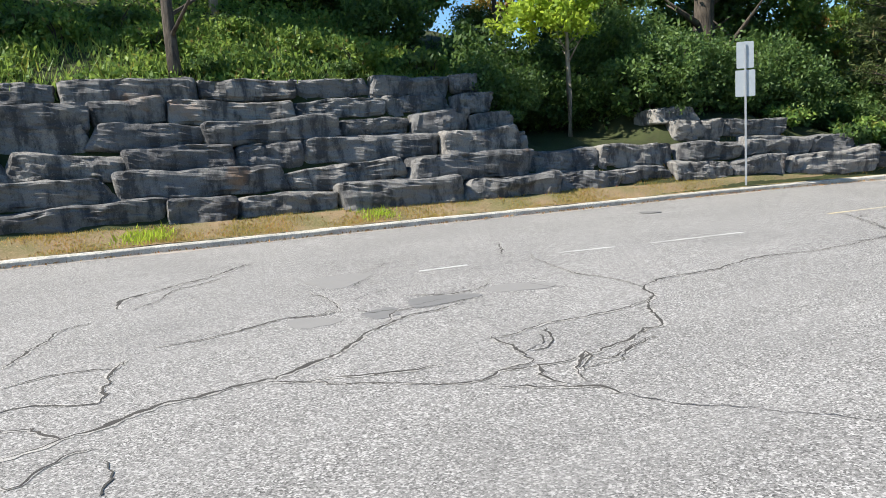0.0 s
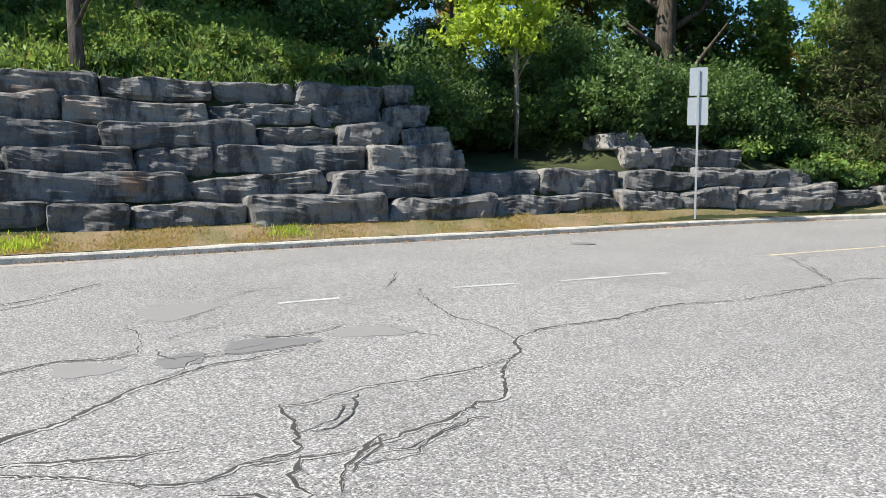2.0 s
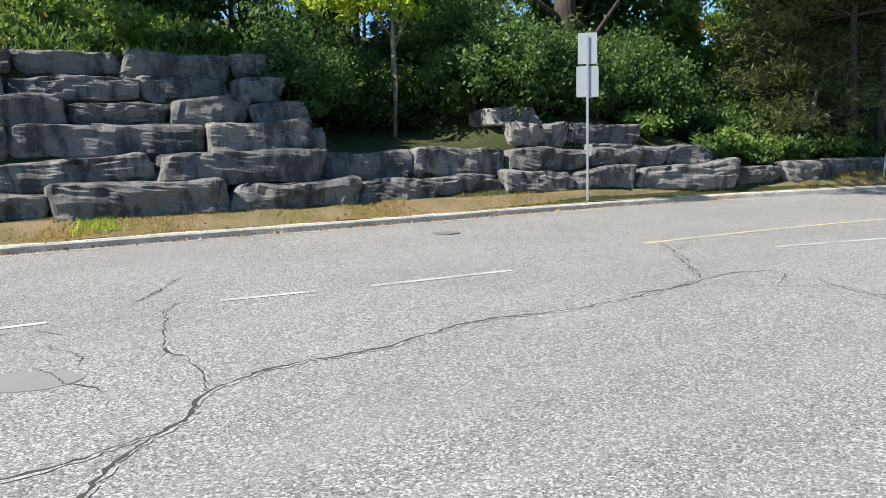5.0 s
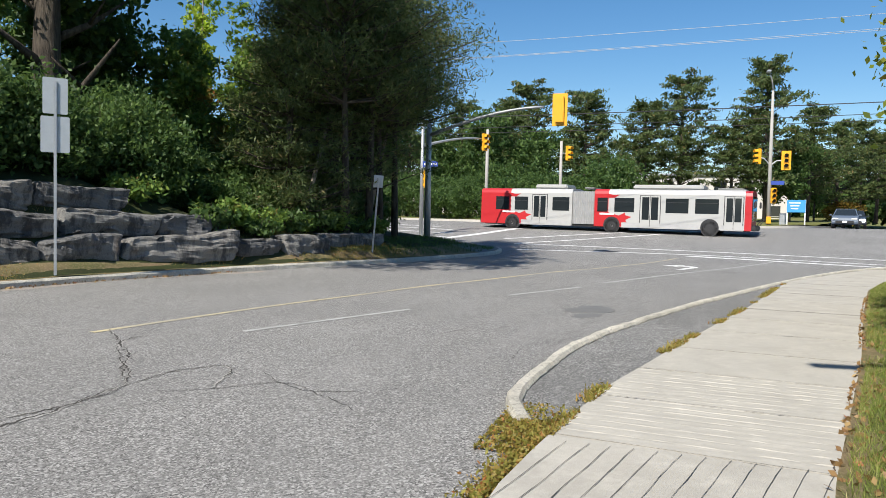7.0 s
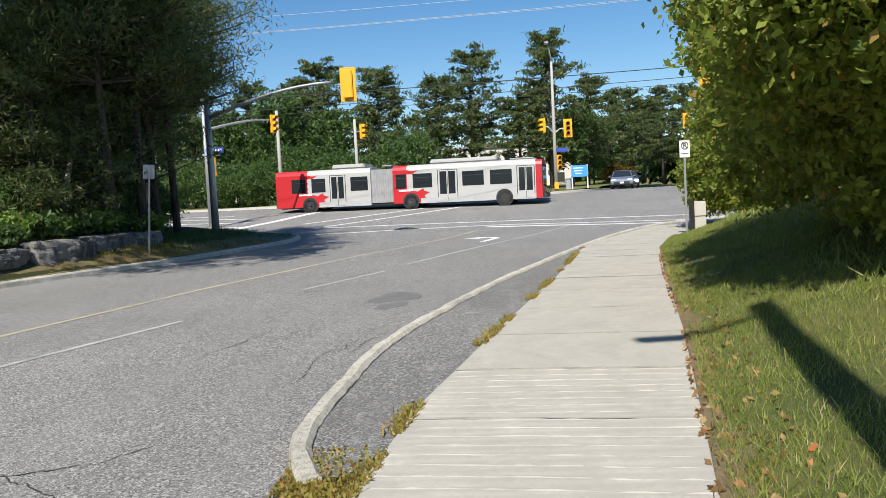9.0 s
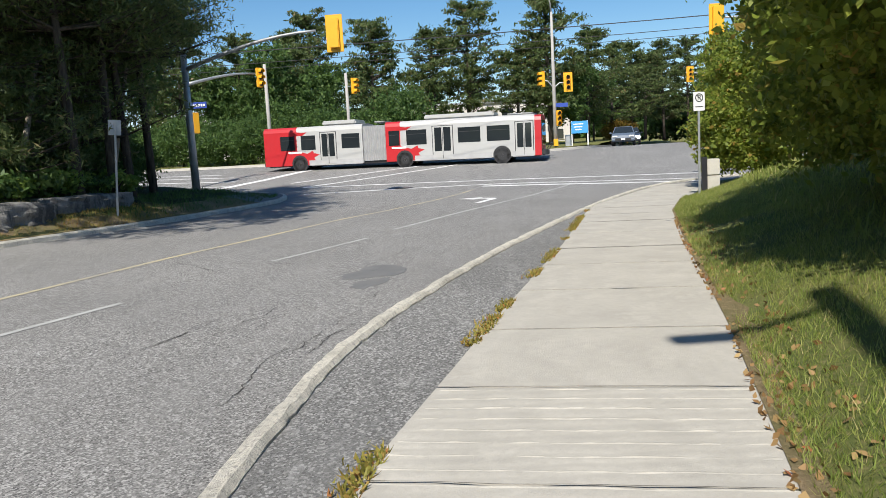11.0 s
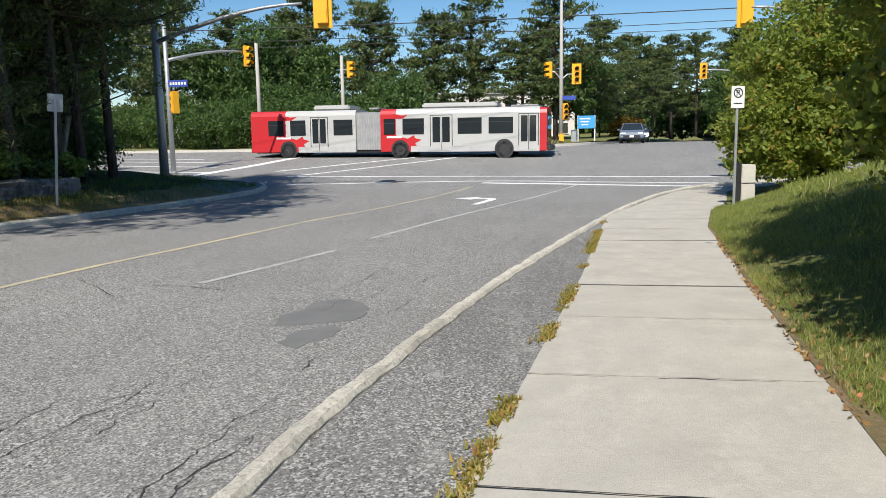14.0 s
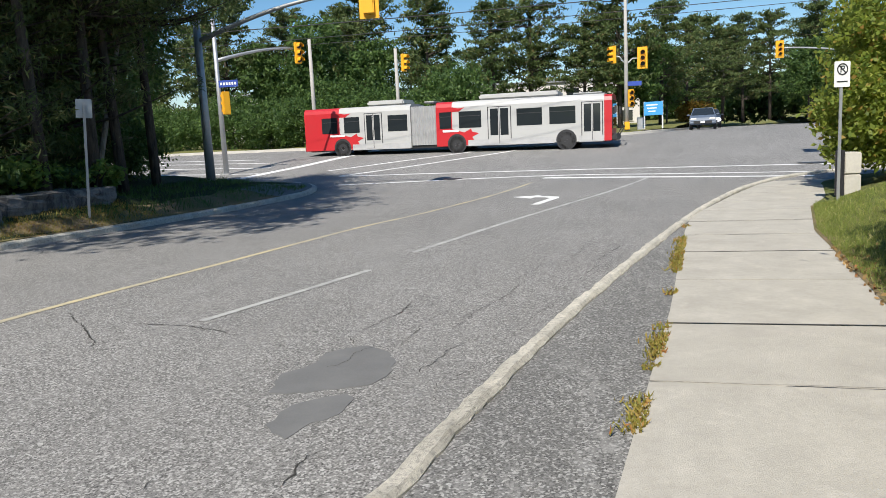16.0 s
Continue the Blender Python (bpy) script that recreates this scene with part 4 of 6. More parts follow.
def broadleaf(name, h, rad, seed, leaf_mat, bark, label, n=170, per=42, size=0.13, clear=0.3, girth=0.13):
    rng = np.random.default_rng(seed)
    t = base(name, pose(0, 0, 0), label, "tree")
    lean = rng.uniform(-0.4, 0.4, 2)
    pts = [(lean[0] * f * f, lean[1] * f * f, h * 0.86 * f - 0.3 * (f == 0)) for f in (0, 0.2, 0.45, 0.7, 1)]
    part("trunk", branchy(pts, [girth, girth * 0.85, girth * 0.65, girth * 0.4, 0.02], 11, seed, rad * 0.8), bark, t, smooth=True)
    p = []
    for k in range(4):
        c = (rng.uniform(-0.35, 0.35) * rad, rng.uniform(-0.35, 0.35) * rad, h * (clear + (1 - clear) * (0.2 + 0.22 * k)))
        p.append(clumps(rng, c, (rad * rng.uniform(0.6, 0.9), rad * rng.uniform(0.6, 0.9), h * (1 - clear) * 0.32), n // 4, per, rad * 0.10, 0.4, 0.35))
    leaves("crown", np.vstack(p), size, leaf_mat, rng, t)
    return t


def shrub(name, h, rad, seed, leaf_mat, label, n=90, per=45, size=0.09):
    rng = np.random.default_rng(seed)
    t = base(name, pose(0, 0, 0), label, "shrub")
    bm = bmesh.new()
    for k in range(7):
        a = k * 0.9 + seed
        tube(bm, [(0.1 * math.cos(a), 0.1 * math.sin(a), -0.3), (rad * 0.3 * math.cos(a), rad * 0.3 * math.sin(a), h * 0.4), (rad * 0.6 * math.cos(a), rad * 0.6 * math.sin(a), h * 0.8)], [0.03, 0.02, 0.006], 5)
    part("stem", bm, M_BARK, t)
    p = [clumps(rng, (0, 0, h * 0.48), (rad, rad, h * 0.52), n, per, rad * 0.13, 0.9, 0.3)]
    leaves("crown", np.vstack(p), size, leaf_mat, rng, t)
    return t


def pine(name, h, rad, seed, mat, label, clear=0.25, whorls=13, size=0.2, per=26, girth=0.2, sparse=1.0, flat=0.22, along=(0.35, 0.55, 0.75, 0.92, 1.05), bend=None, dome=False, tuft=1.0):
    """A pine: whorls of boughs with tufts of needles on their outer parts."""
    rng = np.random.default_rng(seed)
    t = base(name, pose(0, 0, 0), label, "tree")
    lean = bend or rng.uniform(-0.3, 0.3, 2)
    pts = [(lean[0] * f, lean[1] * f, h * f - 0.4 * (f == 0)) for f in (0, 0.3, 0.6, 0.85, 0.99)]
    bm = tubed(pts, [girth, girth * 0.8, girth * 0.55, girth * 0.3, 0.02], 9)
    tufts = []
    for w in range(whorls):
        f = clear + (1 - clear) * (w + rng.uniform(0, 0.6)) / whorls
        g = (f - clear) / (1 - clear)
        reach = (rad * (1.06 - g) ** 0.75 * (0.6 + 0.4 * min(1, g * 5)) + 0.2) * rng.uniform(0.65, 1.2)
        if dome:
            reach = rad * (0.3 + 0.7 * math.sin(math.pi * min(1.0, 0.22 + 0.8 * g)) ** 0.7) * rng.uniform(0.75, 1.1)
        for k in range(int(5 * sparse) + 1):
            a = rng.uniform(0, 2 * math.pi)
            r = reach * rng.uniform(0.55, 1.1)
            p = Vector((lean[0] * f, lean[1] * f, h * f))
            e = p + Vector((math.cos(a) * r, math.sin(a) * r, r * (rng.uniform(-0.05, 0.7) if dome else rng.uniform(0.0, 0.35))))
            tube(bm, [p, p.lerp(e, 0.5) + Vector((0, 0, -0.06 * r)), e], [0.05, 0.03, 0.008], 4, False)
            for q in along:
                side = Vector((-math.sin(a), math.cos(a), 0)) * rng.uniform(-0.35, 0.35) * r * 0.7
                tufts.append(p.lerp(e, q) + side + Vector((0, 0, rng.uniform(0, 0.15))))
    tufts += [Vector((lean[0] * f, lean[1] * f, h * f)) for f in spaced(0.62, 0.985, 16)]
    part("trunk", bm, M_BARK, t, smooth=True)
    c = np.array([tuple(v) for v in tufts])
    pts = (c[:, None] + rng.normal(size=(len(c), per, 3)) * np.array((0.42, 0.42, flat)) * (0.68 if dome else rad / 3.0) * tuft * rng.uniform(0.7, 1.35, (len(c), 1, 1))).reshape(-1, 3)
    leaves("crown", pts, size, mat, rng, t, 0.34 if dome else 0.2, 0.3)
    return t


def left_at(x, y):
    return left_z(x, y, max(0.0, float(left_x(y)) - 0.16 - x))


def plant(kinds, places, ground, seed, lo=0.85, hi=1.15, sink=0.0):
    """Copies of a few model plants at places, each turned and scaled."""
    rng = random.Random(seed)
    for k, (x, y) in enumerate(places):
        src = kinds[k % len(kinds)]
        s = rng.uniform(lo, hi)
        ob = src if (k < len(kinds) and "set" not in src) else copy_thing(src, pose(0, 0, 0))
        src["set"] = 1
        ob["group"] = src.name.split(".")[0].replace("_", " ") + " plants"
        ob.matrix_world = pose(x, y, ground(x, y) - sink, 0, 0, rng.uniform(0, 360)) @ Matrix.Diagonal((s, s, s * rng.uniform(0.9, 1.12), 1))


def tidy(kinds):
    for k in kinds:
        for o in [o for o in bpy.data.objects if "set" in o]:
            del o["set"]


rnd = random.Random(7)
# undergrowth behind the boulders; shade under the trees is put into its leaf colour
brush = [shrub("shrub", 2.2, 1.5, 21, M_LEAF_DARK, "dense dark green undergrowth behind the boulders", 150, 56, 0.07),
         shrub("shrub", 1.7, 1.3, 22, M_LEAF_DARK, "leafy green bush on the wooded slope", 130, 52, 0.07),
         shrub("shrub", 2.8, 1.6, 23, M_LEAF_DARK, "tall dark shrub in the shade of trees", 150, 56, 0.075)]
spots = [(float(wall_x(y)) - (4.9 if -1.5 < y < 2 else 2.6) - rnd.uniform(0, 1.2), y + rnd.uniform(-0.3, 0.3)) for y in (-1.9, -0.6, 0.5, 1.4, 2.8, 3.8, 5.0, 6.3, 7.5, 8.7)]
spots += [(float(wall_x(y)) - 4.6 - rnd.uniform(0, 1.5), y) for y in (-3.5, -1.5, 0.3, 2.2, 4.2, 6.2, 8.0, 9.8)]
spots += [(float(wall_x(y)) - 7.5 - rnd.uniform(0, 2.5), y) for y in (-5.6, -4.0)]
spots += [(float(wall_x(y)) - 12 - rnd.uniform(0, 3), y) for y in (-26, -22, -18, -14, -10, -7, -4, -2, 1, 4)]
spots += [(-23.6, 5.0), (-23.2, 7.4), (-24.5, 6.2), (-22.5, 10.5), (-22.0, 13.0), (-22.4, 16.5), (-21.5, 18.5)]
spots += [(-16.4, 11.2), (-17.6, 13.2), (-16.8, 15.4), (-17.4, 17.6), (-17.0, 19.8), (-18.2, 22), (-20.5, 12), (-20.5, 16), (-20.5, 19.5), (-15.6, 13.6), (-15.4, 17.4), (-15.8, 21.0), (-22, 24), (-24, 14), (-24, 19)]
plant(brush, spots, left_at, 3, 0.8, 1.25, 0.15)
low = [shrub("fern", 0.75, 0.65, 31, M_LEAF, "low green weeds spilling over the boulders", 34, 30, 0.075),
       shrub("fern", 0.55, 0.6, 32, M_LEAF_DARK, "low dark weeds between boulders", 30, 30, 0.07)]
plant(low, [(float(wall_x(y)) - 2.7 - rnd.uniform(0, 3.5), y + rnd.uniform(-0.5, 0.5)) for y in spaced(-24, -3.5, 22)] + [(float(wall_x(y)) - rnd.uniform(0.7, 1.3), y) for y in (8.6, 9.3, 10.1, 10.8, 11.6, 12.5, 13.4, 14.2, 15.2, 16.0)] + [(float(wall_x(y)) - 1.9, y) for y in (-2.2, 7.2)], left_at, 5, 0.8, 1.3, 0.02)

# woods on the slope
woods = [broadleaf("maple_tree", 8.5, 2.6, 41, M_LEAF, M_BARK, "green broadleaf tree on the wooded slope", 180, 46, 0.15),
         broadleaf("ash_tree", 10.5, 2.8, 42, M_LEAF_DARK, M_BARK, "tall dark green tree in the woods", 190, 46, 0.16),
         broadleaf("poplar_tree", 12.0, 2.2, 43, M_LEAF, M_BARK_PALE, "tall slender tree with sunlit leaves", 170, 46, 0.15, 0.25),
         broadleaf("autumn_tree", 7.0, 2.2, 44, M_LEAF_AUTUMN, M_BARK, "small tree with leaves turning orange", 120, 40, 0.13)]
tp = [(-24.5, -19), (-26, -13), (-24, -8.5), (-26.5, -3.5), (-26.4, -0.5), (-26.5, 3.5), (-25.6, 6.4), (-29.5, 1.0), (-29, -7), (-31, -17), (-29.5, 6), (-26, 9), (-33, -1), (-24, 12.5), (-29, 13), (-34, 9), (-36, -10), (-31, 18)]
plant(woods, tp, left_at, 9, 0.85, 1.2, 0.2)
plant([woods[0], woods[3]], [(-20.8, 15.2), (-22.4, 18.0), (-23.5, 14.6), (-25.5, 20.5), (-21.4, 21.2)], left_at, 10, 0.62, 0.78, 0.2)


def young_tree():
    rng = np.random.default_rng(77)
    t = base("young_maple", pose(-18.86, 0.81, left_at(-18.86, 0.81)), "slender young tree with bright lime-green leaves", "tree")
    part("trunk", branchy([(0, 0, -0.3), (0.02, 0.0, 1.2), (-0.03, 0.02, 2.6), (0.02, 0, 4.8)], [0.10, 0.085, 0.065, 0.015], 10, 5, 1.3, 9, 0.58), M_BARK_PALE, t, smooth=True)
    p = np.vstack([clumps(rng, (0.2, -0.9, 3.5), (1.1, 1.9, 0.6), 90, 26, 0.15, 0.8, 0.3), clumps(rng, (0, -0.3, 4.5), (1.2, 1.9, 0.9), 100, 26, 0.15, 0.8, 0.3)])
    leaves("crown", p, 0.085, M_LEAF_LIME, rng, t, 0.6)


young_tree()


def big_trunk(x, y, h, r, seed, lean=0.0, crown=3.4, reach=False):
    rng = np.random.default_rng(seed)
    t = base("old_tree", pose(x, y, left_at(x, y)), "old tree with a thick dark furrowed trunk", "tree")
    bm = branchy([(0, 0, -0.5), (lean * 0.2, 0, 1.0), (lean * 0.5, 0.05, h * 0.45), (lean, 0.1, h)], [r * 1.2, r, r * 0.8, 0.1], 9, seed, 3.5, 14)
    # Unseen limbs and side crown, added high up to cast shade onto the road.
    if reach:
        for dx, dy in ((6.2, -6.4), (8.2, -2.8), (6.4, 1.6)):
            tube(bm, [(0, 0, h * 0.7), (dx * 0.45, dy * 0.45, h * 0.88), (dx, dy, h * 0.98)], [0.16, 0.1, 0.03], 7)
    part("trunk", bm, M_BARK, t, smooth=True)
    p = np.vstack([clumps(rng, (0, 0, h * 0.95), (crown, crown, crown * 0.76), 150, 40, crown * 0.094, 0.5, 0.4)])
    if reach:
        p = np.vstack([p, clumps(rng, (-0.4, 0.3, h * 0.60), (3.2, 3.2, 1.7), 110, 40, 0.34, 0.6, 0.3), clumps(rng, (6.3, -2.8, h * 0.99), (4.0, 6.2, 1.4), 260, 40, 0.4, 0.6, 0.2)])
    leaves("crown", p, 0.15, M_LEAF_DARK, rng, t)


big_trunk(-20.24, 8.6, 10.5, 0.42, 61, 0.0, 3.4, True)
big_trunk(-19.9, -10.6, 8.0, 0.15, 62, -1.5, 1.5)

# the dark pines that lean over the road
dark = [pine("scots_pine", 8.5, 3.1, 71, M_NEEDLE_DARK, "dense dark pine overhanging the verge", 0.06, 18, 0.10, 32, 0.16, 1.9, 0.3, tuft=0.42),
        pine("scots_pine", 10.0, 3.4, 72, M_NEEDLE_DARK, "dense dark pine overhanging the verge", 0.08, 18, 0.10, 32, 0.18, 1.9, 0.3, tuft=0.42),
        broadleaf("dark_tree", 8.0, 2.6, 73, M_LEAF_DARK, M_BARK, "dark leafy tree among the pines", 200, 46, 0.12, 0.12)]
plant(dark, [(-15.2, 13.6), (-15.3, 17.0), (-15.9, 20.2), (-18.4, 18.2), (-18.8, 21.0), (-17.4, 22.6)], left_at, 13, 0.9, 1.1, 0.1)
high = [pine("leaning_pine", 10.0, 4.0, 74, M_NEEDLE_DARK, "tall dark pine with boughs over the road", 0.42, 13, 0.10, 36, 0.15, 1.7, 0.3, (0.35, 0.55, 0.75, 0.92, 1.05), (0.4, 0.0), tuft=0.48)]
plant(high, [(-13.4, 14.4), (-13.4, 16.2), (-13.6, 17.8), (-14.0, 20.2)], left_at, 14, 0.95, 1.05, 0.1)
aspens = [broadleaf("aspen_tree", 11.0, 0.95, 46, M_LEAF_LIME, M_BARK_PALE, "slender young aspen with pale sunlit leaves", 130, 30, 0.09, 0.22, 0.07)]
plant(aspens, [(-23.6, 20.2), (-22.9, 22.3), (-24.6, 21.6)], left_at, 15, 0.95, 1.1, 0.1)
for x, y, dx, dy in ((-14.6, 13.4, 0.3, 1.5), (-13.9, 16.8, 0.2, 1.7)):
    t = base("leaning_tree", pose(x, y, left_at(x, y)), "thin pale leaning trunk among dark pines", "tree")
    part("trunk", tubed([(0, 0, -0.2), (dx * 0.5, dy * 0.5, 2.0), (dx, dy, 4.2)], [0.09, 0.075, 0.05], 8), M_BARK_PALE, t, smooth=True)

# trees across the junction
rngp = random.Random(4)
pines = [pine("pine_tree", 12.2, 3.3, 81, M_NEEDLE, "tall open pine across the junction", 0.2, 14, 0.17, 30, 0.22, 1.0, 0.15, (0.5, 0.7, 0.86, 1.0), None, True, tuft=0.85),
         pine("pine_tree", 12.6, 4.1, 82, M_NEEDLE, "broad old pine across the junction", 0.24, 13, 0.18, 30, 0.26, 1.2, 0.15, (0.5, 0.7, 0.86, 1.0), None, True, tuft=0.85),
         pine("pine_tree", 11.0, 3.2, 83, M_NEEDLE, "pine with some browned needles", 0.16, 14, 0.17, 30, 0.2, 1.0, 0.15, (0.5, 0.7, 0.86, 1.0), None, True, tuft=0.85)]
fz = lambda x, y: far_z(x, y, 5.0)
plant(pines, [(-24, 62), (-18, 65), (-12.0, 62), (-6.5, 63), (-3.5, 66), (1.0, 64), (4.2, 66), (-29, 60), (-34, 66), (-21, 70), (8.5, 72), (13, 84), (17, 92), (20, 98), (24, 104), (28, 106), (33, 104), (38, 100), (26, 84), (32, 80), (40, 84)], fz, 21, 0.85, 1.12, 0.1)
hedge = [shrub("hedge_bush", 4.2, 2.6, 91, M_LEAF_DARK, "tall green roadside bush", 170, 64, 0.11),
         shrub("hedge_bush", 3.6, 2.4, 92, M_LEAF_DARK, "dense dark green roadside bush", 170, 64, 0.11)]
plant(hedge, [(-8.6, 52.5), (-11.4, 52), (-14.3, 52.5), (-17.3, 53), (-20.5, 53.5), (-23.5, 54.5), (-27, 56), (-13, 55), (-18.5, 56), (-31, 58), (-36, 60)], fz, 23, 0.85, 1.15, 0.2)
gold = [shrub("golden_bush", 2.4, 2.0, 93, M_LEAF_AUTUMN, "bush turned yellow and rust", 90, 50, 0.14)]
plant(gold, [(-6.4, 57), (-3.5, 60), (-7.5, 58.5), (14, 84)], fz, 25, 0.8, 1.3, 0.2)
screen = [broadleaf("roadside_tree", 8.0, 3.2, 95, M_LEAF_DARK, M_BARK, "green roadside tree across the junction", 180, 46, 0.17, 0.2)]
plant(screen, [(-20.5, 58), (-16, 59), (-25.5, 60), (6.5, 68), (10, 78), (-40, 64), (-46, 66), (23, 76), (30, 70), (42, 70)], fz, 27, 0.8, 1.1, 0.2)


rb = random.Random(31)
thin = [pine("distant_pine", 12.5, 3.8, 84, M_NEEDLE, "far pine on the skyline", 0.1, 11, 0.45, 7, 0.2, 1.0, 0.2)]
plant(thin, [(-75 + 5.5 * k + rb.uniform(-2, 2), 118 + rb.uniform(-6, 14)) for k in range(34)], fz, 33, 0.9, 1.25, 0.2)
plant(screen, [(-52, 60), (-58, 66), (-64, 62), (-70, 68), (-44, 58), (-50, 68), (46, 92), (52, 84), (58, 78), (48, 70)], fz, 35, 0.9, 1.2, 0.2)


thicket = [shrub("thicket", 6.0, 4.6, 96, M_LEAF_DARK, "dense green thicket on the skyline", 70, 14, 0.5)]
plant(thicket, [(-72 + 6.5 * k + rb.uniform(-2, 2), 126 + rb.uniform(-4, 8)) for k in range(30)] + [(-92 + rb.uniform(-5, 5), 52 + 7 * k) for k in range(9)] + [(-58 - 5 * k, 40 + 1.2 * k) for k in range(5)] + [(-30 - 7 * k, 24 + 1.5 * k) for k in range(6)] + [(118, 60 + 7 * k) for k in range(9)] + [(34, 96), (41, 92), (49, 88), (36, 110), (26, 116), (20, 120), (23, 121), (29, 119), (32, 114), (17, 124), (40, 106), (44, 101), (13, 127)], fz, 37, 0.9, 1.2, 0.4)


# the bushes beside the pavement
def great_bush(name, x, y, blobs, seed, label, size, per, stems):
    rng = np.random.default_rng(seed)
    z = right_z(x, y, x - float(walk_r(y)))
    t = base(name, pose(x, y, z), label, "bush")
    bm = bmesh.new()
    for k in range(stems):
        a = k * 2.4
        r = 0.8 + 0.35 * (k % 3)
        tube(bm, [(0.25 * math.cos(a), 0.25 * math.sin(a), -0.4), (r * 0.5 * math.cos(a), r * 0.5 * math.sin(a), 1.2), (r * 1.4 * math.cos(a), r * 1.4 * math.sin(a), 3.0)], [0.06, 0.045, 0.012], 6)
    part("stem", bm, M_BARK, t, smooth=True)
    p = np.vstack([clumps(rng, c, r, n, per, 0.17, 0.9, 0.55) for c, r, n in blobs])
    leaves("crown", p, size, M_LEAF_BUSH, rng, t, 0.55)


great_bush("lilac_bush", 2.8, 2.2, [((-1.35, -1.0, 2.2), (1.6, 2.0, 1.3), 260), ((-0.5, 0.8, 3.3), (2.05, 2.6, 1.9), 420), ((1.4, -0.6, 2.4), (2.4, 3.0, 2.3), 300), ((0.5, -3.2, 2.5), (2.1, 1.6, 1.6), 170), ((0.7, 3.6, 3.0), (2.3, 2.4, 2.0), 220), ((-0.5, -1.3, 0.9), (1.1, 1.9, 1.1), 190), ((0.6, -3.6, 1.0), (1.6, 2.0, 1.4), 190), ((-0.2, 2.0, 1.1), (1.4, 2.2, 1.3), 150), ((-1.9, -2.0, 2.45), (0.9, 1.1, 0.6), 80), ((-1.6, -2.7, 2.3), (1.2, 1.4, 0.95), 170)], 101, "large leafy green bush overhanging the grass bank", 0.058, 85, 14)
great_bush("dogwood_bush", 6.5, 17.8, [((-1.2, -0.6, 1.3), (1.5, 1.7, 1.5), 220), ((0, 0.4, 2.9), (2.2, 2.4, 2.0), 330), ((2.4, 0, 2.6), (2.4, 2.6, 2.6), 240)], 102, "tall green bush with a few browning leaves", 0.07, 80, 12)
great_bush("hedge_tree", 9.5, 9.5, [((0, 0, 3.0), (3.0, 4.0, 3.2), 330)], 103, "dense green bush on the grass bank", 0.08, 40, 10)

# ---------------------------------------------------------------- grass, weeds and litter
def blades(name, places, ground, h, mat, seed, label, category, wide=0.09):
    rng = np.random.default_rng(seed)
    n = len(places)
    p = np.array([(x, y, ground(x, y)) for x, y in places])
    tip = rng.normal(size=(n, 3)) * np.array((0.45, 0.45, 0.12)) + np.array((0, 0, 1))
    hh = (h * rng.uniform(0.45, 1.3, n))[:, None]
    a = rng.uniform(0, math.pi, n)
    side = np.stack([np.cos(a), np.sin(a), np.zeros(n)], 1) * hh * wide
    v = np.stack([p - side, p + side, p + tip * hh * 0.6 + side * 0.5, p + tip * hh], 1).reshape(-1, 3)
    f = [(4 * k, 4 * k + 1, 4 * k + 2, 4 * k + 3) for k in range(n)]
    return tagged(mesh_ob(name, v, f, mat), label, category, kind="stuff")


rg = np.random.default_rng(5)


def scatter(n, y0, y1, edge, d0, d1, sign, power=1.0, patch=0.0):
    out = []
    while len(out) < n:
        y = rg.uniform(y0, y1)
        d = d0 + (d1 - d0) * rg.uniform() ** power
        x = float(edge(y)) + sign * d
        if noise.noise(Vector((x * 0.9, y * 0.9, 3.3))) + rg.uniform(-0.3, 0.3) > patch:
            out.append((x, y))
    return out


rz = lambda x, y: right_z(x, y, max(0.0, x - float(walk_r(y))))
blades("grass", scatter(100000, -7.5, 14.5, walk_r, 0.06, 2.8, 1, 1.4, -0.3), rz, 0.06, M_GRASS, 1, "short sunlit grass with dry tips on the bank", "grass", 0.05)
blades("grass", scatter(9000, -3, 22, walk_r, 1.5, 8, 1, 1.2, -0.3), rz, 0.14, M_GRASS, 2, "uneven grass on the bank", "grass")
blades("verge_grass", scatter(42000, -24, 16, left_x, 0.22, 1.5, -1, 1.0, 0.05), left_at, 0.065, M_WEED, 3, "thin dry grass on the verge", "grass", 0.12)
blades("slope_grass", scatter(16000, -26, -3, wall_x, 2.3, 6.5, -1, 1.2, -0.5), left_at, 0.32, M_LEAF, 4, "rank green grass and weeds above the wall", "grass", 0.07)
rc = np.random.default_rng(44)
cover = np.array([(x, y, left_at(x, y) + abs(rc.normal()) * 0.22) for x, y in scatter(52000, -27, -3.2, wall_x, 2.4, 13, -1, 1.0, -0.15)])
tagged(leaves("groundcover", cover, 0.075, M_LEAF, rc, None, 0.55, 0.4), "low leafy vines and weeds covering the slope", "groundcover", kind="stuff")
# The dark leaf colour stands in for tree shade on this grass.
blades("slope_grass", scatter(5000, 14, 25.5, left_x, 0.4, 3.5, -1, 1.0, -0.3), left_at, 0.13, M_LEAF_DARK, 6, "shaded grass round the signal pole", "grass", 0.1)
near = lambda x, y: 0.04
rw0 = np.random.default_rng(18)
edge_weeds = [(float(walk_l(y)) - abs(rg.normal()) * 0.06 + 0.02, y) for y in rg.uniform(-3.8, 12.5, 7000) if noise.noise(Vector((0.3, y * 1.5, 0.5))) + 0.5 * noise.noise(Vector((0.7, y * 6.0, 2.5))) > 0.08]
blades("weeds", edge_weeds, near, 0.045, M_WEED, 8, "dry weeds growing in the pavement joint", "weeds", 0.22)
wl = np.array([(x, y, 0.045 + abs(rw0.normal()) * 0.022) for x, y in edge_weeds[::2]])
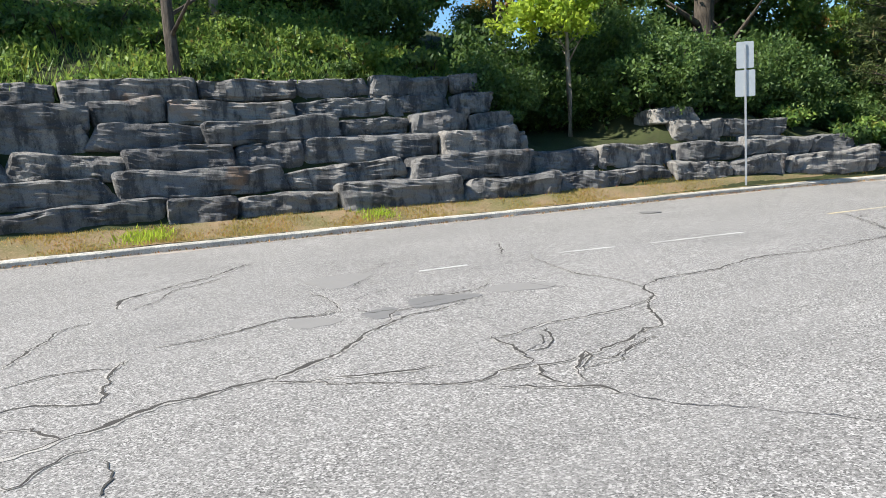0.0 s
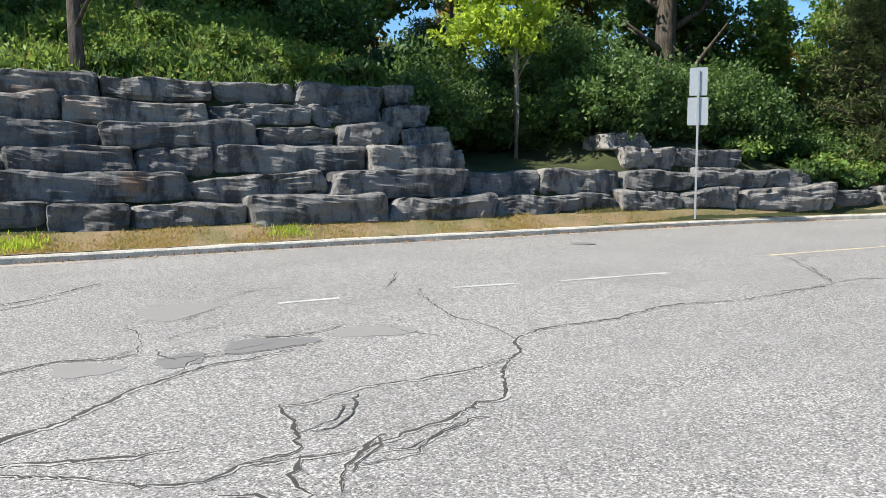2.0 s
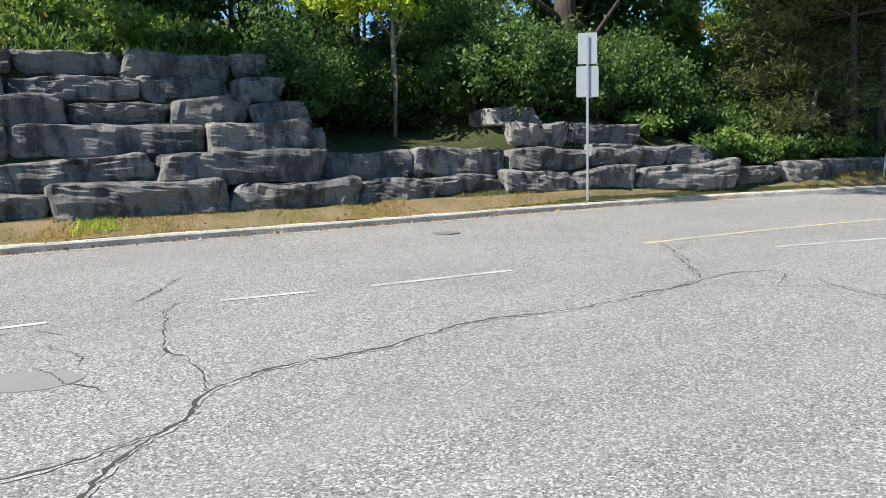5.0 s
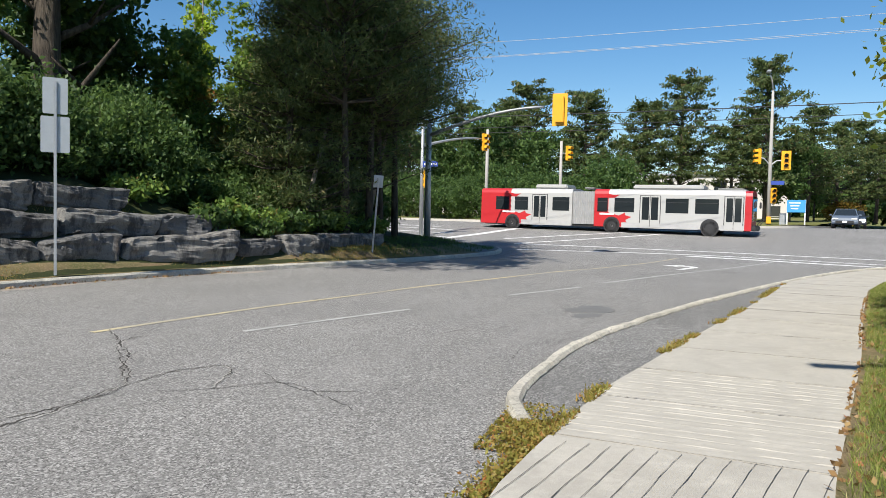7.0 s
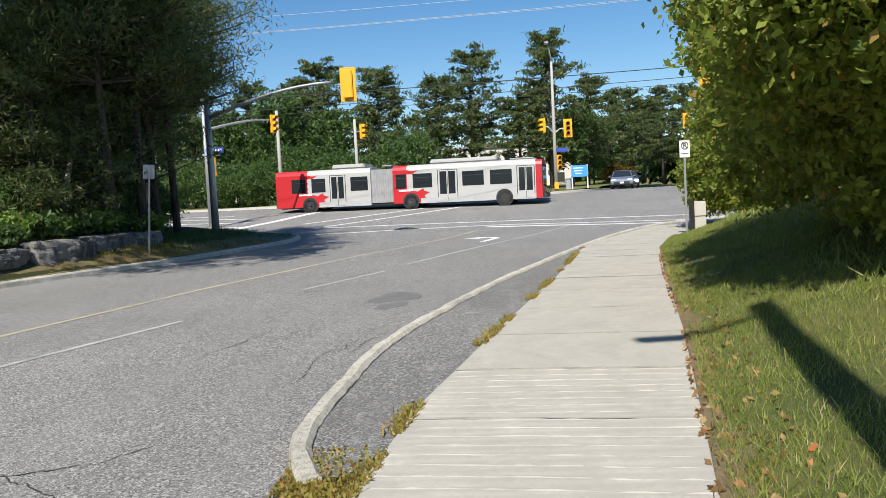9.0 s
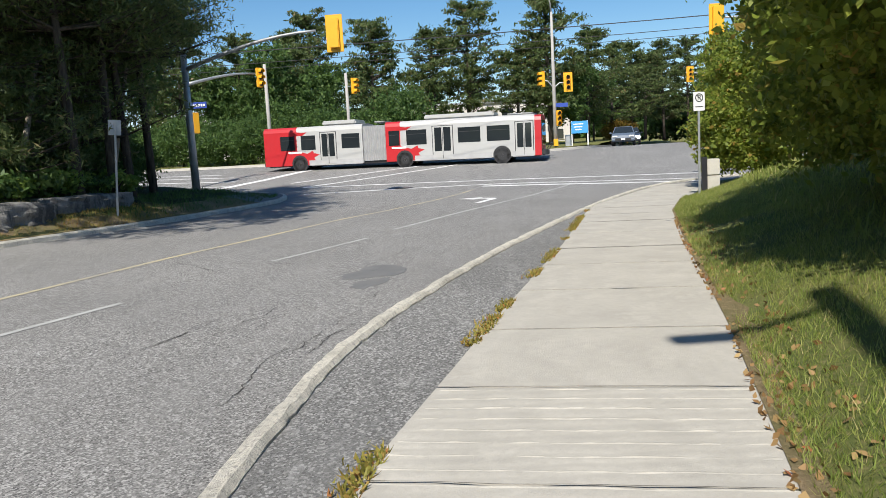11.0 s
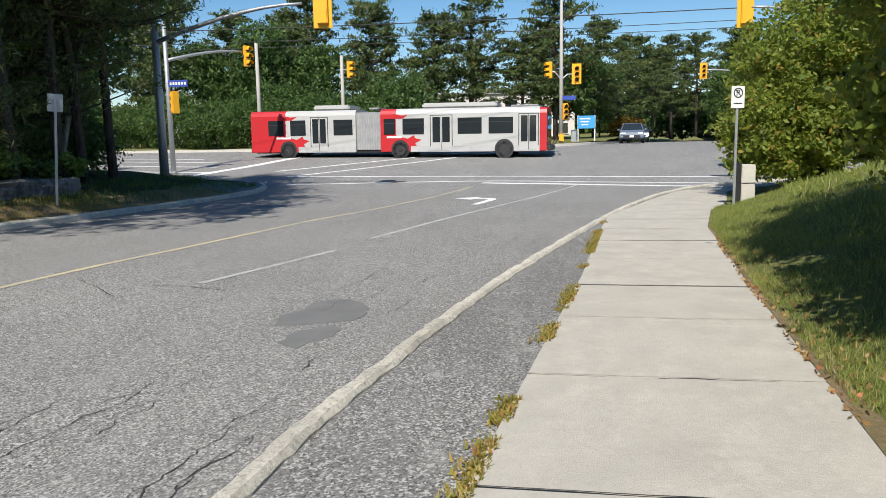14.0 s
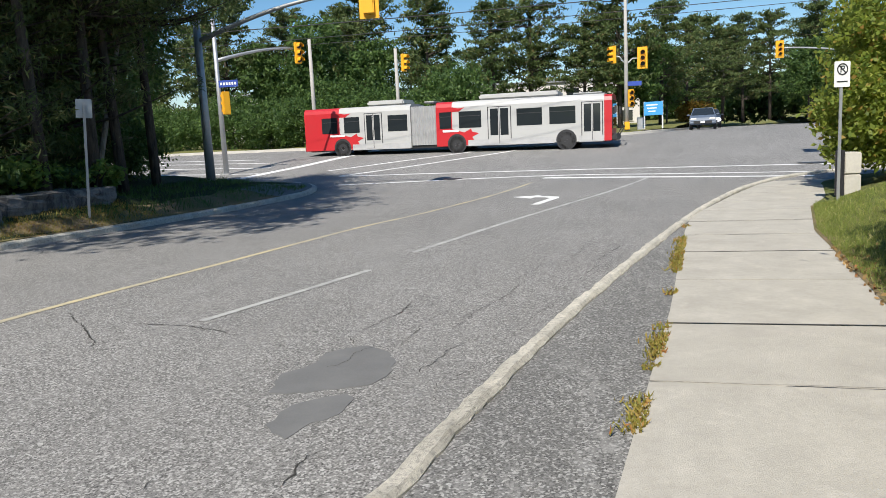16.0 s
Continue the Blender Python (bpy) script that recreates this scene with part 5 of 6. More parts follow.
tagged(leaves("weeds", wl, 0.016, M_WEED, rw0, None, 0.5), "low leafy weeds in the pavement joint", "weeds", kind="stuff")
end_weeds = [(-3.50 + max(-1.6, min(1.6, rg.normal())) * 0.12, -3.05 + max(-1.7, min(1.7, rg.normal())) * 0.34) for _ in range(3000)]
end_weeds += [(float(walk_l(y)) - 0.03 - abs(rg.normal()) * 0.07, y) for y in rg.uniform(-4.5, -2.9, 2200)]
rw = np.random.default_rng(19)
wl = np.array([(x, y, min(2.0, abs(rw.normal())) * 0.022 + 0.012) for x, y in end_weeds])
tagged(leaves("weeds", wl, 0.017, M_WEED, rw, None, 0.5), "clump of yellowing weeds at the kerb's end", "weeds", kind="stuff")
clump = [(float(left_x(y)) - 0.8 + rg.normal() * 0.2, y + rg.normal() * 0.22) for y in (-12.4, -12.0, -7.2) for _ in range(260)]
blades("weeds", clump, left_at, 0.12, M_LEAF_LIME, 10, "bright green weeds on the verge", "weeds", 0.14)


def litter(name, pts, size, seed, label):
    rng = np.random.default_rng(seed)
    ob = leaves(name, np.array(pts), size, M_LITTER, rng, None, 0.6, 0.0)
    return tagged(ob, label, "leaf litter", kind="stuff")


pts = [(x, y, rz(x, y) + 0.02) for x, y in scatter(900, -6, 9, walk_r, -0.03, 0.5, 1, 1.6, -0.4)]
pts += [(x, y, left_at(x, y) + 0.02) for x, y in scatter(2200, -20, 14, left_x, 0.1, 1.4, -1, 1.0, -0.2)]
pts += [(float(left_x(y)) + abs(rg.normal()) * 0.12, y, 0.03) for y in rg.uniform(-16, 8, 700)]
litter("fallen_leaves", pts, 0.028, 12, "scattered brown fallen leaves along the kerbs")

# ---------------------------------------------------------------- signals, poles and signs
def signal_head(parent, x, y, z, turn, board=True):
    """A three-lamp signal with visors, before a yellow backboard; it faces -Y before the turn."""
    h = new("signal_head")
    h.parent = parent
    h.matrix_local = pose(x, y, z, 0, 0, turn)
    if board:
        part("backboard", boxed((0, -0.05, 0), (0.62, 0.03, 1.34), 0.012), M_SIGNAL, h, "yellow backboard")
    part("housing", boxed((0, 0, 0), (0.36, 0.20, 1.08), 0.03), M_SIGNAL, h)
    for k in range(3):
        zz = 0.35 - 0.35 * k
        part("lens", disc(bmesh.new(), (0, -0.105, zz), 0.13, 0.03, "Y", 16), M_BLACK, h, "dark signal lens")
        bm = bmesh.new()
        a = [bm.verts.new((0.15 * math.cos(t), -0.10, zz + 0.15 * math.sin(t))) for t in spaced(-0.4, math.pi + 0.4, 10)]
        b = [bm.verts.new((0.15 * math.cos(t), -0.36, zz + 0.15 * math.sin(t) - 0.02)) for t in spaced(-0.2, math.pi + 0.2, 10)]
        for i in range(10):
            bm.faces.new((a[i], a[i + 1], b[i + 1], b[i]))
        ob = part("visor", bm, M_SIGNAL, h)
        sol = ob.modifiers.new("solid", "SOLIDIFY")
        sol.thickness = 0.01
    return h


def mast(x, y, z, h, r, arms, label, mat=M_GALV):
    """A signal mast with curved arms; arms: height, reach vector, rise."""
    b = base("signal_mast", pose(x, y, z), label, "signal mast")
    part("pole", tubed([(0, 0, -0.3), (0, 0, h * 0.5), (0, 0, h)], [r, r * 0.85, r * 0.7], 12), mat, b, smooth=True)
    part("base_plate", boxed((0, 0, 0.03), (0.45, 0.45, 0.08), 0.01), mat, b)
    for z0, dx, dy, rise in arms:
        pts = [(dx * f, dy * f, z0 + rise * math.sin(f * math.pi / 2) ** 1.0) for f in spaced(0, 1, 8)]
        part("arm", tubed(pts, [0.09 - 0.045 * f for f in spaced(0, 1, 8)], 8), mat, b, smooth=True)
    return b


m1 = mast(-13.55, 22.9, 0.35, 5.5, 0.16, [(4.85, 5.2, -0.45, 1.05)], "grey steel mast with a long curved signal arm")
signal_head(m1, 5.9, -0.55, 5.75, 180)
m2 = mast(-17.7, 33.4, 0.45, 7.3, 0.13, [(5.4, 2.7, 3.3, 0.75)], "grey steel mast with a signal arm and street sign")
signal_head(m2, 2.85, 3.6, 5.95, 55, False)
signal_head(m2, 0.35, -0.1, 3.4, 230, False)
part("street_sign", boxed((0.55, -0.1, 4.3), (0.95, 0.03, 0.32), 0.005), M_NAVY, m2, "blue street name plate")
for k in range(6):
    part("lettering", boxed((0.2 + 0.14 * k, -0.118, 4.3), (0.09, 0.004, 0.12), 0), M_SIGNWHITE, m2, "unreadable white lettering")

pb = base("light_pole", pose(-17.65, 48.0, 1.5), "tall pale bare pole beside the far kerb", "pole")
part("pole", tubed([(0, 0, -0.3), (0, 0, 7.1)], [0.16, 0.11], 12), M_POLE_PALE, pb, smooth=True)
pc = base("signal_pole", pose(-11.5, 46.0, 1.4), "pale pole with a yellow signal head", "signal mast")
part("pole", tubed([(0, 0, -0.3), (0, 0, 6.0)], [0.13, 0.10], 12), M_POLE_PALE, pc, smooth=True)
signal_head(pc, 0.5, 0, 5.1, 60, False)
part("bracket", boxed((0.2, 0, 5.1), (0.4, 0.05, 0.05), 0.01), M_GALV, pc)
part("control_box", boxed((0.0, -0.16, 2.4), (0.3, 0.2, 0.55), 0.02), M_GALV, pc)

lp = base("street_lamp", pose(2.8, 48.0, 1.3), "tall pale lamp post carrying traffic signals", "street lamp")
part("pole", tubed([(0, 0, -0.3), (0, 0, 5), (0, 0, 9.6)], [0.15, 0.12, 0.08], 12), M_POLE_PALE, lp, smooth=True)
part("arm", tubed([(0, 0, 9.5), (-0.08, -0.1, 10.2), (-0.3, -0.5, 10.75)], [0.06, 0.05, 0.04], 8), M_POLE_PALE, lp, smooth=True)
part("lamp_head", boxed((-0.38, -0.7, 10.8), (0.28, 0.65, 0.14), 0.04), M_GALV, lp)
signal_head(lp, 1.0, 0, 4.75, 0)
signal_head(lp, -0.75, 0, 5.05, -70, False)
signal_head(lp, 0.25, -0.25, 2.3, 10, False)
part("bracket", tubed([(0, 0, 4.4), (0.4, 0, 4.75), (1.0, 0.05, 4.75)], 0.04, 8), M_GALV, lp)
part("bracket", tubed([(0, 0, 4.4), (-0.4, 0, 4.9), (-0.75, 0.05, 5.0)], 0.04, 8), M_GALV, lp)
part("street_sign", boxed((0.5, -0.12, 3.2), (0.85, 0.03, 0.28), 0.005), M_NAVY, lp, "blue street name plate")
part("base_cabinet", boxed((0, -0.1, 0.6), (0.3, 0.3, 0.5), 0.02), M_SIGNAL, lp)

fr = mast(21.5, 62.5, 1.5, 6.2, 0.13, [(5.4, -5.2, -0.4, 0.5)], "grey mast with a signal arm beyond the junction")
signal_head(fr, -5.4, -0.5, 5.8, 0)
nr = mast(12.5, 27.2, 0.2, 6.2, 0.16, [(5.4, -4.8, -0.2, 0.9)], "grey mast whose arm reaches over the junction")
signal_head(nr, -5.0, -0.25, 6.2, 180)


M_POLE_WOOD = make_bark("weathered_pole_wood", (0.16, 0.135, 0.11), (0.27, 0.24, 0.20))
kl = base("utility_pole", pose(-1.43, -6.5, right_z(-1.43, -6.5, -1.43 - float(walk_r(-6.5)))), "weathered wooden utility pole with a lamp arm", "utility pole")
part("pole", tubed([(0, 0, -0.3), (0, 0, 4), (0, 0, 8.3)], [0.15, 0.135, 0.12], 12), M_POLE_WOOD, kl, smooth=True)
part("arm", tubed([(0, 0, 7.75), (-0.5, -0.3, 8.0), (-0.95, -0.56, 8.05)], [0.06, 0.055, 0.05], 8), M_GALV, kl, smooth=True)
part("lamp_head", boxed((0, 0, 0), (0.50, 0.20, 0.12), 0.03), M_GALV, kl).matrix_local = pose(-1.13, -0.62, 8.05, 0, 0, 8)


def wire(a, b, sag, r=0.02, label="dark overhead cable across the sky", mat=M_WIRE):
    pts = []
    for k in range(13):
        f = k / 12
        pts.append((a[0] + (b[0] - a[0]) * f, a[1] + (b[1] - a[1]) * f, a[2] + (b[2] - a[2]) * f - sag * 4 * f * (1 - f)))
    ob = part("overhead_wire", tubed(pts, r, 5), mat)
    tagged(ob, label, "cable", "overhead cables")


wire((-60, 56, 11.0), (60, 46, 11.2), 0.9, 0.035)
wire((-60, 56, 9.9), (60, 46, 10.6), 0.9, 0.025)
wire((-60, 56, 9.5), (60, 46, 10.1), 0.9, 0.02)
wire((-60, 34, 12.6), (60, 28, 13.2), 1.6, 0.011, "thin pale overhead cable across the sky", M_GALV)
wire((-60, 34, 11.4), (60, 28, 12.6), 1.4, 0.011, "thin pale overhead cable across the sky", M_GALV)
wire((-60, 33, 11.2), (60, 27, 12.2), 1.4, 0.011, "thin pale overhead cable across the sky", M_GALV)


def plate_back(parent, z, w, h, mat):
    ob = part("sign_plate", flat_poly([(x * w / 2, z + y * h / 2) for x, y in ((-0.92, -1), (0.92, -1), (1, -0.94), (1, 0.94), (0.92, 1), (-0.92, 1), (-1, 0.94), (-1, -0.94))], -0.004, 0.004, "XZ"), mat, parent)
    return ob


s1 = base("road_sign", pose(-14.55, 3.48, 0.33, 0, 0, 48), "two grey sign plates seen from behind on a steel post", "road sign")
part("post", boxed((0, -0.03, 1.8), (0.055, 0.03, 3.9), 0.006), M_GALV, s1)
plate_back(s1, 3.45, 0.45, 0.72, M_SIGNBACK)
plate_back(s1, 2.68, 0.52, 0.72, M_SIGNBACK)
s2 = base("road_sign", pose(-12.4, 14.3, 0.27, 5, 3, 40), "small grey sign plate on a leaning post", "road sign")
part("post", boxed((0, -0.03, 1.25), (0.055, 0.03, 2.6), 0.006), M_GALV, s2)
plate_back(s2, 2.42, 0.32, 0.40, M_SIGNBACK)

ns = base("parking_sign", pose(2.98, 13.95, 0.12, 0, 0, 12), "white no-parking plate on a steel post", "road sign")
part("post", boxed((0, 0.02, 1.25), (0.055, 0.03, 2.65), 0.006), M_GALV, ns)
pl = plate_back(ns, 2.33, 0.30, 0.46, M_SIGNWHITE)
part("ring", disc(bmesh.new(), (0, -0.010, 2.42), 0.105, 0.006, "Y", 28, 0.085), M_BLACK, pl, "black ring")
part("slash", box(bmesh.new(), (0, 0, 0), (0.19, 0.006, 0.018)), M_BLACK, pl, "black slash").matrix_local = pose(0, -0.010, 2.42, 0, 45, 0)
for k, (c, s) in enumerate((((-0.03, -0.009, 2.42), (0.018, 0.005, 0.12)), ((0.0, -0.009, 2.472), (0.05, 0.005, 0.016)), ((0.0, -0.009, 2.425), (0.05, 0.005, 0.016)), ((0.03, -0.009, 2.45), (0.016, 0.005, 0.05)))):
    part("letter", boxed(c, s, 0), M_BLACK, pl, "black letter stroke")
part("arrow", boxed((0, -0.009, 2.20), (0.20, 0.005, 0.02), 0), M_BLACK, pl, "black double arrow")

ws = base("campus_sign", pose(-5.0, 54.0, 1.55, 0, 0, -8), "grey-green directory sign on the lawn", "sign")
part("board", flat_poly([(-0.65, 0.3), (0.65, 0.3), (0.65, 2.35), (0.2, 2.8), (-0.65, 2.95)], -0.12, 0.12, "XZ"), M_TEAL, ws)
part("edge", boxed((-0.69, 0, 1.6), (0.08, 0.28, 2.7), 0.01), M_SIGNWHITE, ws, "white edge post")
part("plinth", boxed((0, 0, 0.1), (1.4, 0.4, 0.4), 0.02), M_KERB, ws)
for k in range(7):
    part("lettering", boxed((0.0, -0.123, 0.7 + 0.22 * k), (1.0 - 0.08 * (k % 3), 0.006, 0.07), 0), M_SIGNWHITE, ws, "unreadable white lettering")
bs = base("blue_sign", pose(5.3, 54.0, 1.5, 0, 0, -12), "bright blue notice board on two white posts", "sign")
part("board", boxed((0, 0, 1.55), (1.3, 0.06, 0.95), 0.01), M_BLUE, bs)
for sx in (-1, 1):
    part("post", boxed((0.62 * sx, 0.06, 0.95), (0.09, 0.06, 2.2), 0.005), M_SIGNWHITE, bs)
for k in range(3):
    part("lettering", boxed((-0.1, -0.033, 1.8 - 0.22 * k), (0.8 - 0.15 * k, 0.005, 0.08), 0), M_SIGNWHITE, bs, "unreadable white lettering")
cb = base("control_cabinet", pose(4.1, 51.5, 1.4), "small grey utility cabinet on the lawn", "cabinet")
part("body", boxed((0, 0, 0.5), (0.45, 0.35, 1.1), 0.02), M_GALV, cb)
part("door", boxed((0, -0.18, 0.5), (0.36, 0.02, 0.9), 0.005), M_GALV, cb)
yt = base("yield_sign", pose(0.6, 52.5, 1.5, 0, 0, 20), "grey back of a triangular sign on a post", "road sign")
part("post", tubed([(0, 0, -0.2), (0, 0, 2.2)], 0.035, 8), M_GALV, yt)
part("sign_plate", flat_poly([(-0.38, 2.35), (0.38, 2.35), (0, 1.7)], -0.01, 0.01, "XZ"), M_SIGNBACK, yt)

blk = base("concrete_post", pose(3.72, 15.5, 0.05, 0, 0, 10), "weathered square concrete post beside the pavement", "post")
for k in range(2):
    part("block", boxed((0, 0, 0.25 + 0.45 * k), (0.36, 0.36, 0.44), 0.02), M_KERB, blk)
part("side_plate", boxed((-0.23, -0.1, 0.5), (0.03, 0.3, 0.95), 0.005), M_BLACK, blk, "dark plate")
mb = rowgrid("mulch_bed", spaced(12.6, 16.0, 14), lambda y: float(walk_r(y)) + 4.2, lambda y: float(walk_r(y)) + 7.0, spaced(0, 1, 8), lambda x, y, d: right_z(x, y, x - float(walk_r(y))) + 0.10, M_MULCH)
tagged(mb, "strip of red-brown mulch under the bushes", "mulch", kind="stuff")


# ---------------------------------------------------------------- vehicles
def wheel(parent, x, y, r, w):
    wh = part("wheel", disc(bmesh.new(), (0, 0, 0), r, w, "Y", 28, r * 0.62), M_TYRE, parent)
    wh.location = (x, y, r)
    part("rim", disc(bmesh.new(), (0, 0, 0), r * 0.61, w * 0.75, "Y", 24), M_RIM, wh)
    part("hub", disc(bmesh.new(), (0, 0, 0), r * 0.25, w * 1.0, "Y", 16), M_RIM, wh)
    return wh


def section(x0, x1, mat, parent, name, z0=0.38, z1=2.86, w=2.56):
    """A length of bus body: a rounded box along X."""
    prof = [(-w / 2, z0), (-w / 2, z1 - 0.32), (-w / 2 + 0.06, z1 - 0.12), (-w / 2 + 0.22, z1 - 0.02), (0, z1 + 0.04), (w / 2 - 0.22, z1 - 0.02), (w / 2 - 0.06, z1 - 0.12), (w / 2, z1 - 0.32), (w / 2, z0)]
    return part(name, flat_poly(prof, x0, x1, "YZ"), mat, parent)


def articulated_bus():
    bus = base("bus", pose(-15.75, 41.77, 0, 0, 0, -10.5), "long red and white articulated city bus crossing the junction", "bus")
    bus.location.z = 0.97
    bus.scale = (0.95, 0.95, 0.95)
    bus.rotation_euler.y = radians(0.55)
    section(0.0, 2.3, M_BUSRED, bus, "rear_body")
    section(2.3, 6.8, M_BUSWHITE, bus, "trailer_body")
    section(8.35, 9.3, M_BUSRED, bus, "joint_body")
    section(9.3, 17.7, M_BUSWHITE, bus, "front_body")
    section(17.7, 18.1, M_BUSRED, bus, "nose", 0.38, 2.8)
    part("windscreen", boxed((18.1, 0, 1.75), (0.06, 2.3, 1.5), 0.02), M_GLASS, bus)
    part("bumper", boxed((18.22, 0, 0.55), (0.25, 2.5, 0.35), 0.05), M_BLACK, bus)
    part("bike_rack", tubed([(18.35, -0.8, 0.7), (18.6, -0.8, 1.1), (18.6, 0.8, 1.1), (18.35, 0.8, 0.7)], 0.03, 6), M_BLACK, bus)
    part("rear_window", boxed((-0.01, 0, 2.25), (0.03, 1.9, 0.55), 0.02), M_BLACK, bus)
    part("rear_grille", boxed((-0.015, 0, 1.15), (0.03, 1.7, 0.7), 0.02), M_REDPRINT, bus)
    for sx in (-1, 1):
        part("tail_light", boxed((-0.015, sx * 1.1, 1.0), (0.03, 0.16, 0.4), 0.01), M_REDPRINT, bus, "red tail light")
    part("rear_bumper", boxed((-0.03, 0, 0.5), (0.12, 2.45, 0.28), 0.03), M_BLACK, bus)
    bm = bmesh.new()
    prof = lambda g: [(-1.24 + g, 0.5), (-1.24 + g, 2.7 - g), (1.24 - g, 2.7 - g), (1.24 - g, 0.5)]
    rings = [[bm.verts.new((6.8 + 1.55 * k / 20, a, b)) for a, b in prof(0.0 if k % 2 else 0.10)] for k in range(21)]
    for p, q in zip(rings, rings[1:]):
        for k in range(4):
            bm.faces.new((p[k], p[(k + 1) % 4], q[(k + 1) % 4], q[k]))
    part("bellows", bm, M_BELLOWS, bus, "grey pleated bellows")
    for side in (-1, 1):
        y = side * 1.285
        for x0, x1 in ((1.15, 2.15), (2.6, 3.6), (5.4, 6.6), (8.55, 9.25), (9.7, 11.0), (13.0, 14.4), (14.8, 16.2)):
            w = part("window", boxed(((x0 + x1) / 2, y, 1.82), (x1 - x0, 0.02, 0.92), 0.008), M_GLASS, bus, "dark tinted window")
            part("window_bar", boxed(((x0 + x1) / 2, side * 1.298, 2.02), (x1 - x0 - 0.1, 0.01, 0.03), 0), M_BLACK, w)
        doors = ((3.95, 5.0), (11.4, 12.65), (16.55, 17.6)) if side < 0 else ()
        for x0, x1 in doors:
            d = part("door", boxed(((x0 + x1) / 2, y, 1.42), (x1 - x0, 0.03, 2.0), 0.01), M_BUSWHITE, bus, "white folding door")
            part("door_frame", boxed(((x0 + x1) / 2, side * 1.281, 1.42), (x1 - x0 + 0.09, 0.012, 2.08), 0), M_BLACK, d)
            for f in (0.27, 0.73):
                part("door_glass", boxed((x0 + (x1 - x0) * f, side * 1.302, 1.62), ((x1 - x0) * 0.36, 0.014, 1.45), 0.004), M_GLASS, d)
            part("door_seam", boxed(((x0 + x1) / 2, side * 1.302, 1.42), (0.03, 0.008, 1.96), 0), M_BLACK, d)
        leaf = [(0, 0.40), (0.9, 0.40), (1.3, 0.62), (1.15, 0.85), (1.55, 1.05), (1.15, 1.15), (1.1, 1.32), (0.7, 1.12), (0, 1.32)]
        for x0 in (2.3, 9.3):
            part("red_leaf_panel", flat_poly([(x0 + a, b) for a, b in leaf], side * 1.281, side * 1.286, "XZ"), M_BUSRED, bus, "red angular side graphic")
            part("red_top_panel", flat_poly([(x0, 2.28), (x0 + 0.4, 2.28), (x0 + 0.75, 2.5), (x0 + 0.35, 2.46), (x0, 2.54)], side * 1.281, side * 1.286, "XZ"), M_BUSRED, bus, "red angular side graphic")
        for x0 in (1.7, 8.75):
            part("lettering", boxed((x0 + 0.45, side * 1.292, 1.22), (0.95, 0.006, 0.12), 0), M_SIGNWHITE, bus, "plain white name bar")
        for x0, x1 in ((3.1, 6.75), (10.2, 15.05), (16.35, 17.65)):
            part("skirt", boxed(((x0 + x1) / 2, side * 1.283, 0.52), (x1 - x0, 0.012, 0.34), 0.004), M_BELLOWS, bus, "grey lower panel")
        for x in (2.45, 9.55, 15.7):
            part("wheel_arch", disc(bmesh.new(), (x, side * 1.24, 0.5), 0.55, 0.10, "Y", 24), M_BLACK, bus)
            wheel(bus, x, side * 1.15, 0.46, 0.28)
        part("mirror", boxed((18.3, side * 1.35, 2.0), (0.12, 0.18, 0.4), 0.03), M_BLACK, bus)
    for x0, x1, h in ((4.0, 6.3, 0.30), (10.8, 15.2, 0.30), (7.5, 8.2, 0.10), (16.0, 17.6, 0.10)):
        part("roof_unit", boxed(((x0 + x1) / 2, 0, 2.86 + h / 2), (x1 - x0, 1.9, h), 0.08), M_BUSWHITE, bus)
    part("underbody", boxed((9.0, 0, 0.42), (17.6, 2.2, 0.22), 0.02), M_BLACK, bus)


articulated_bus()


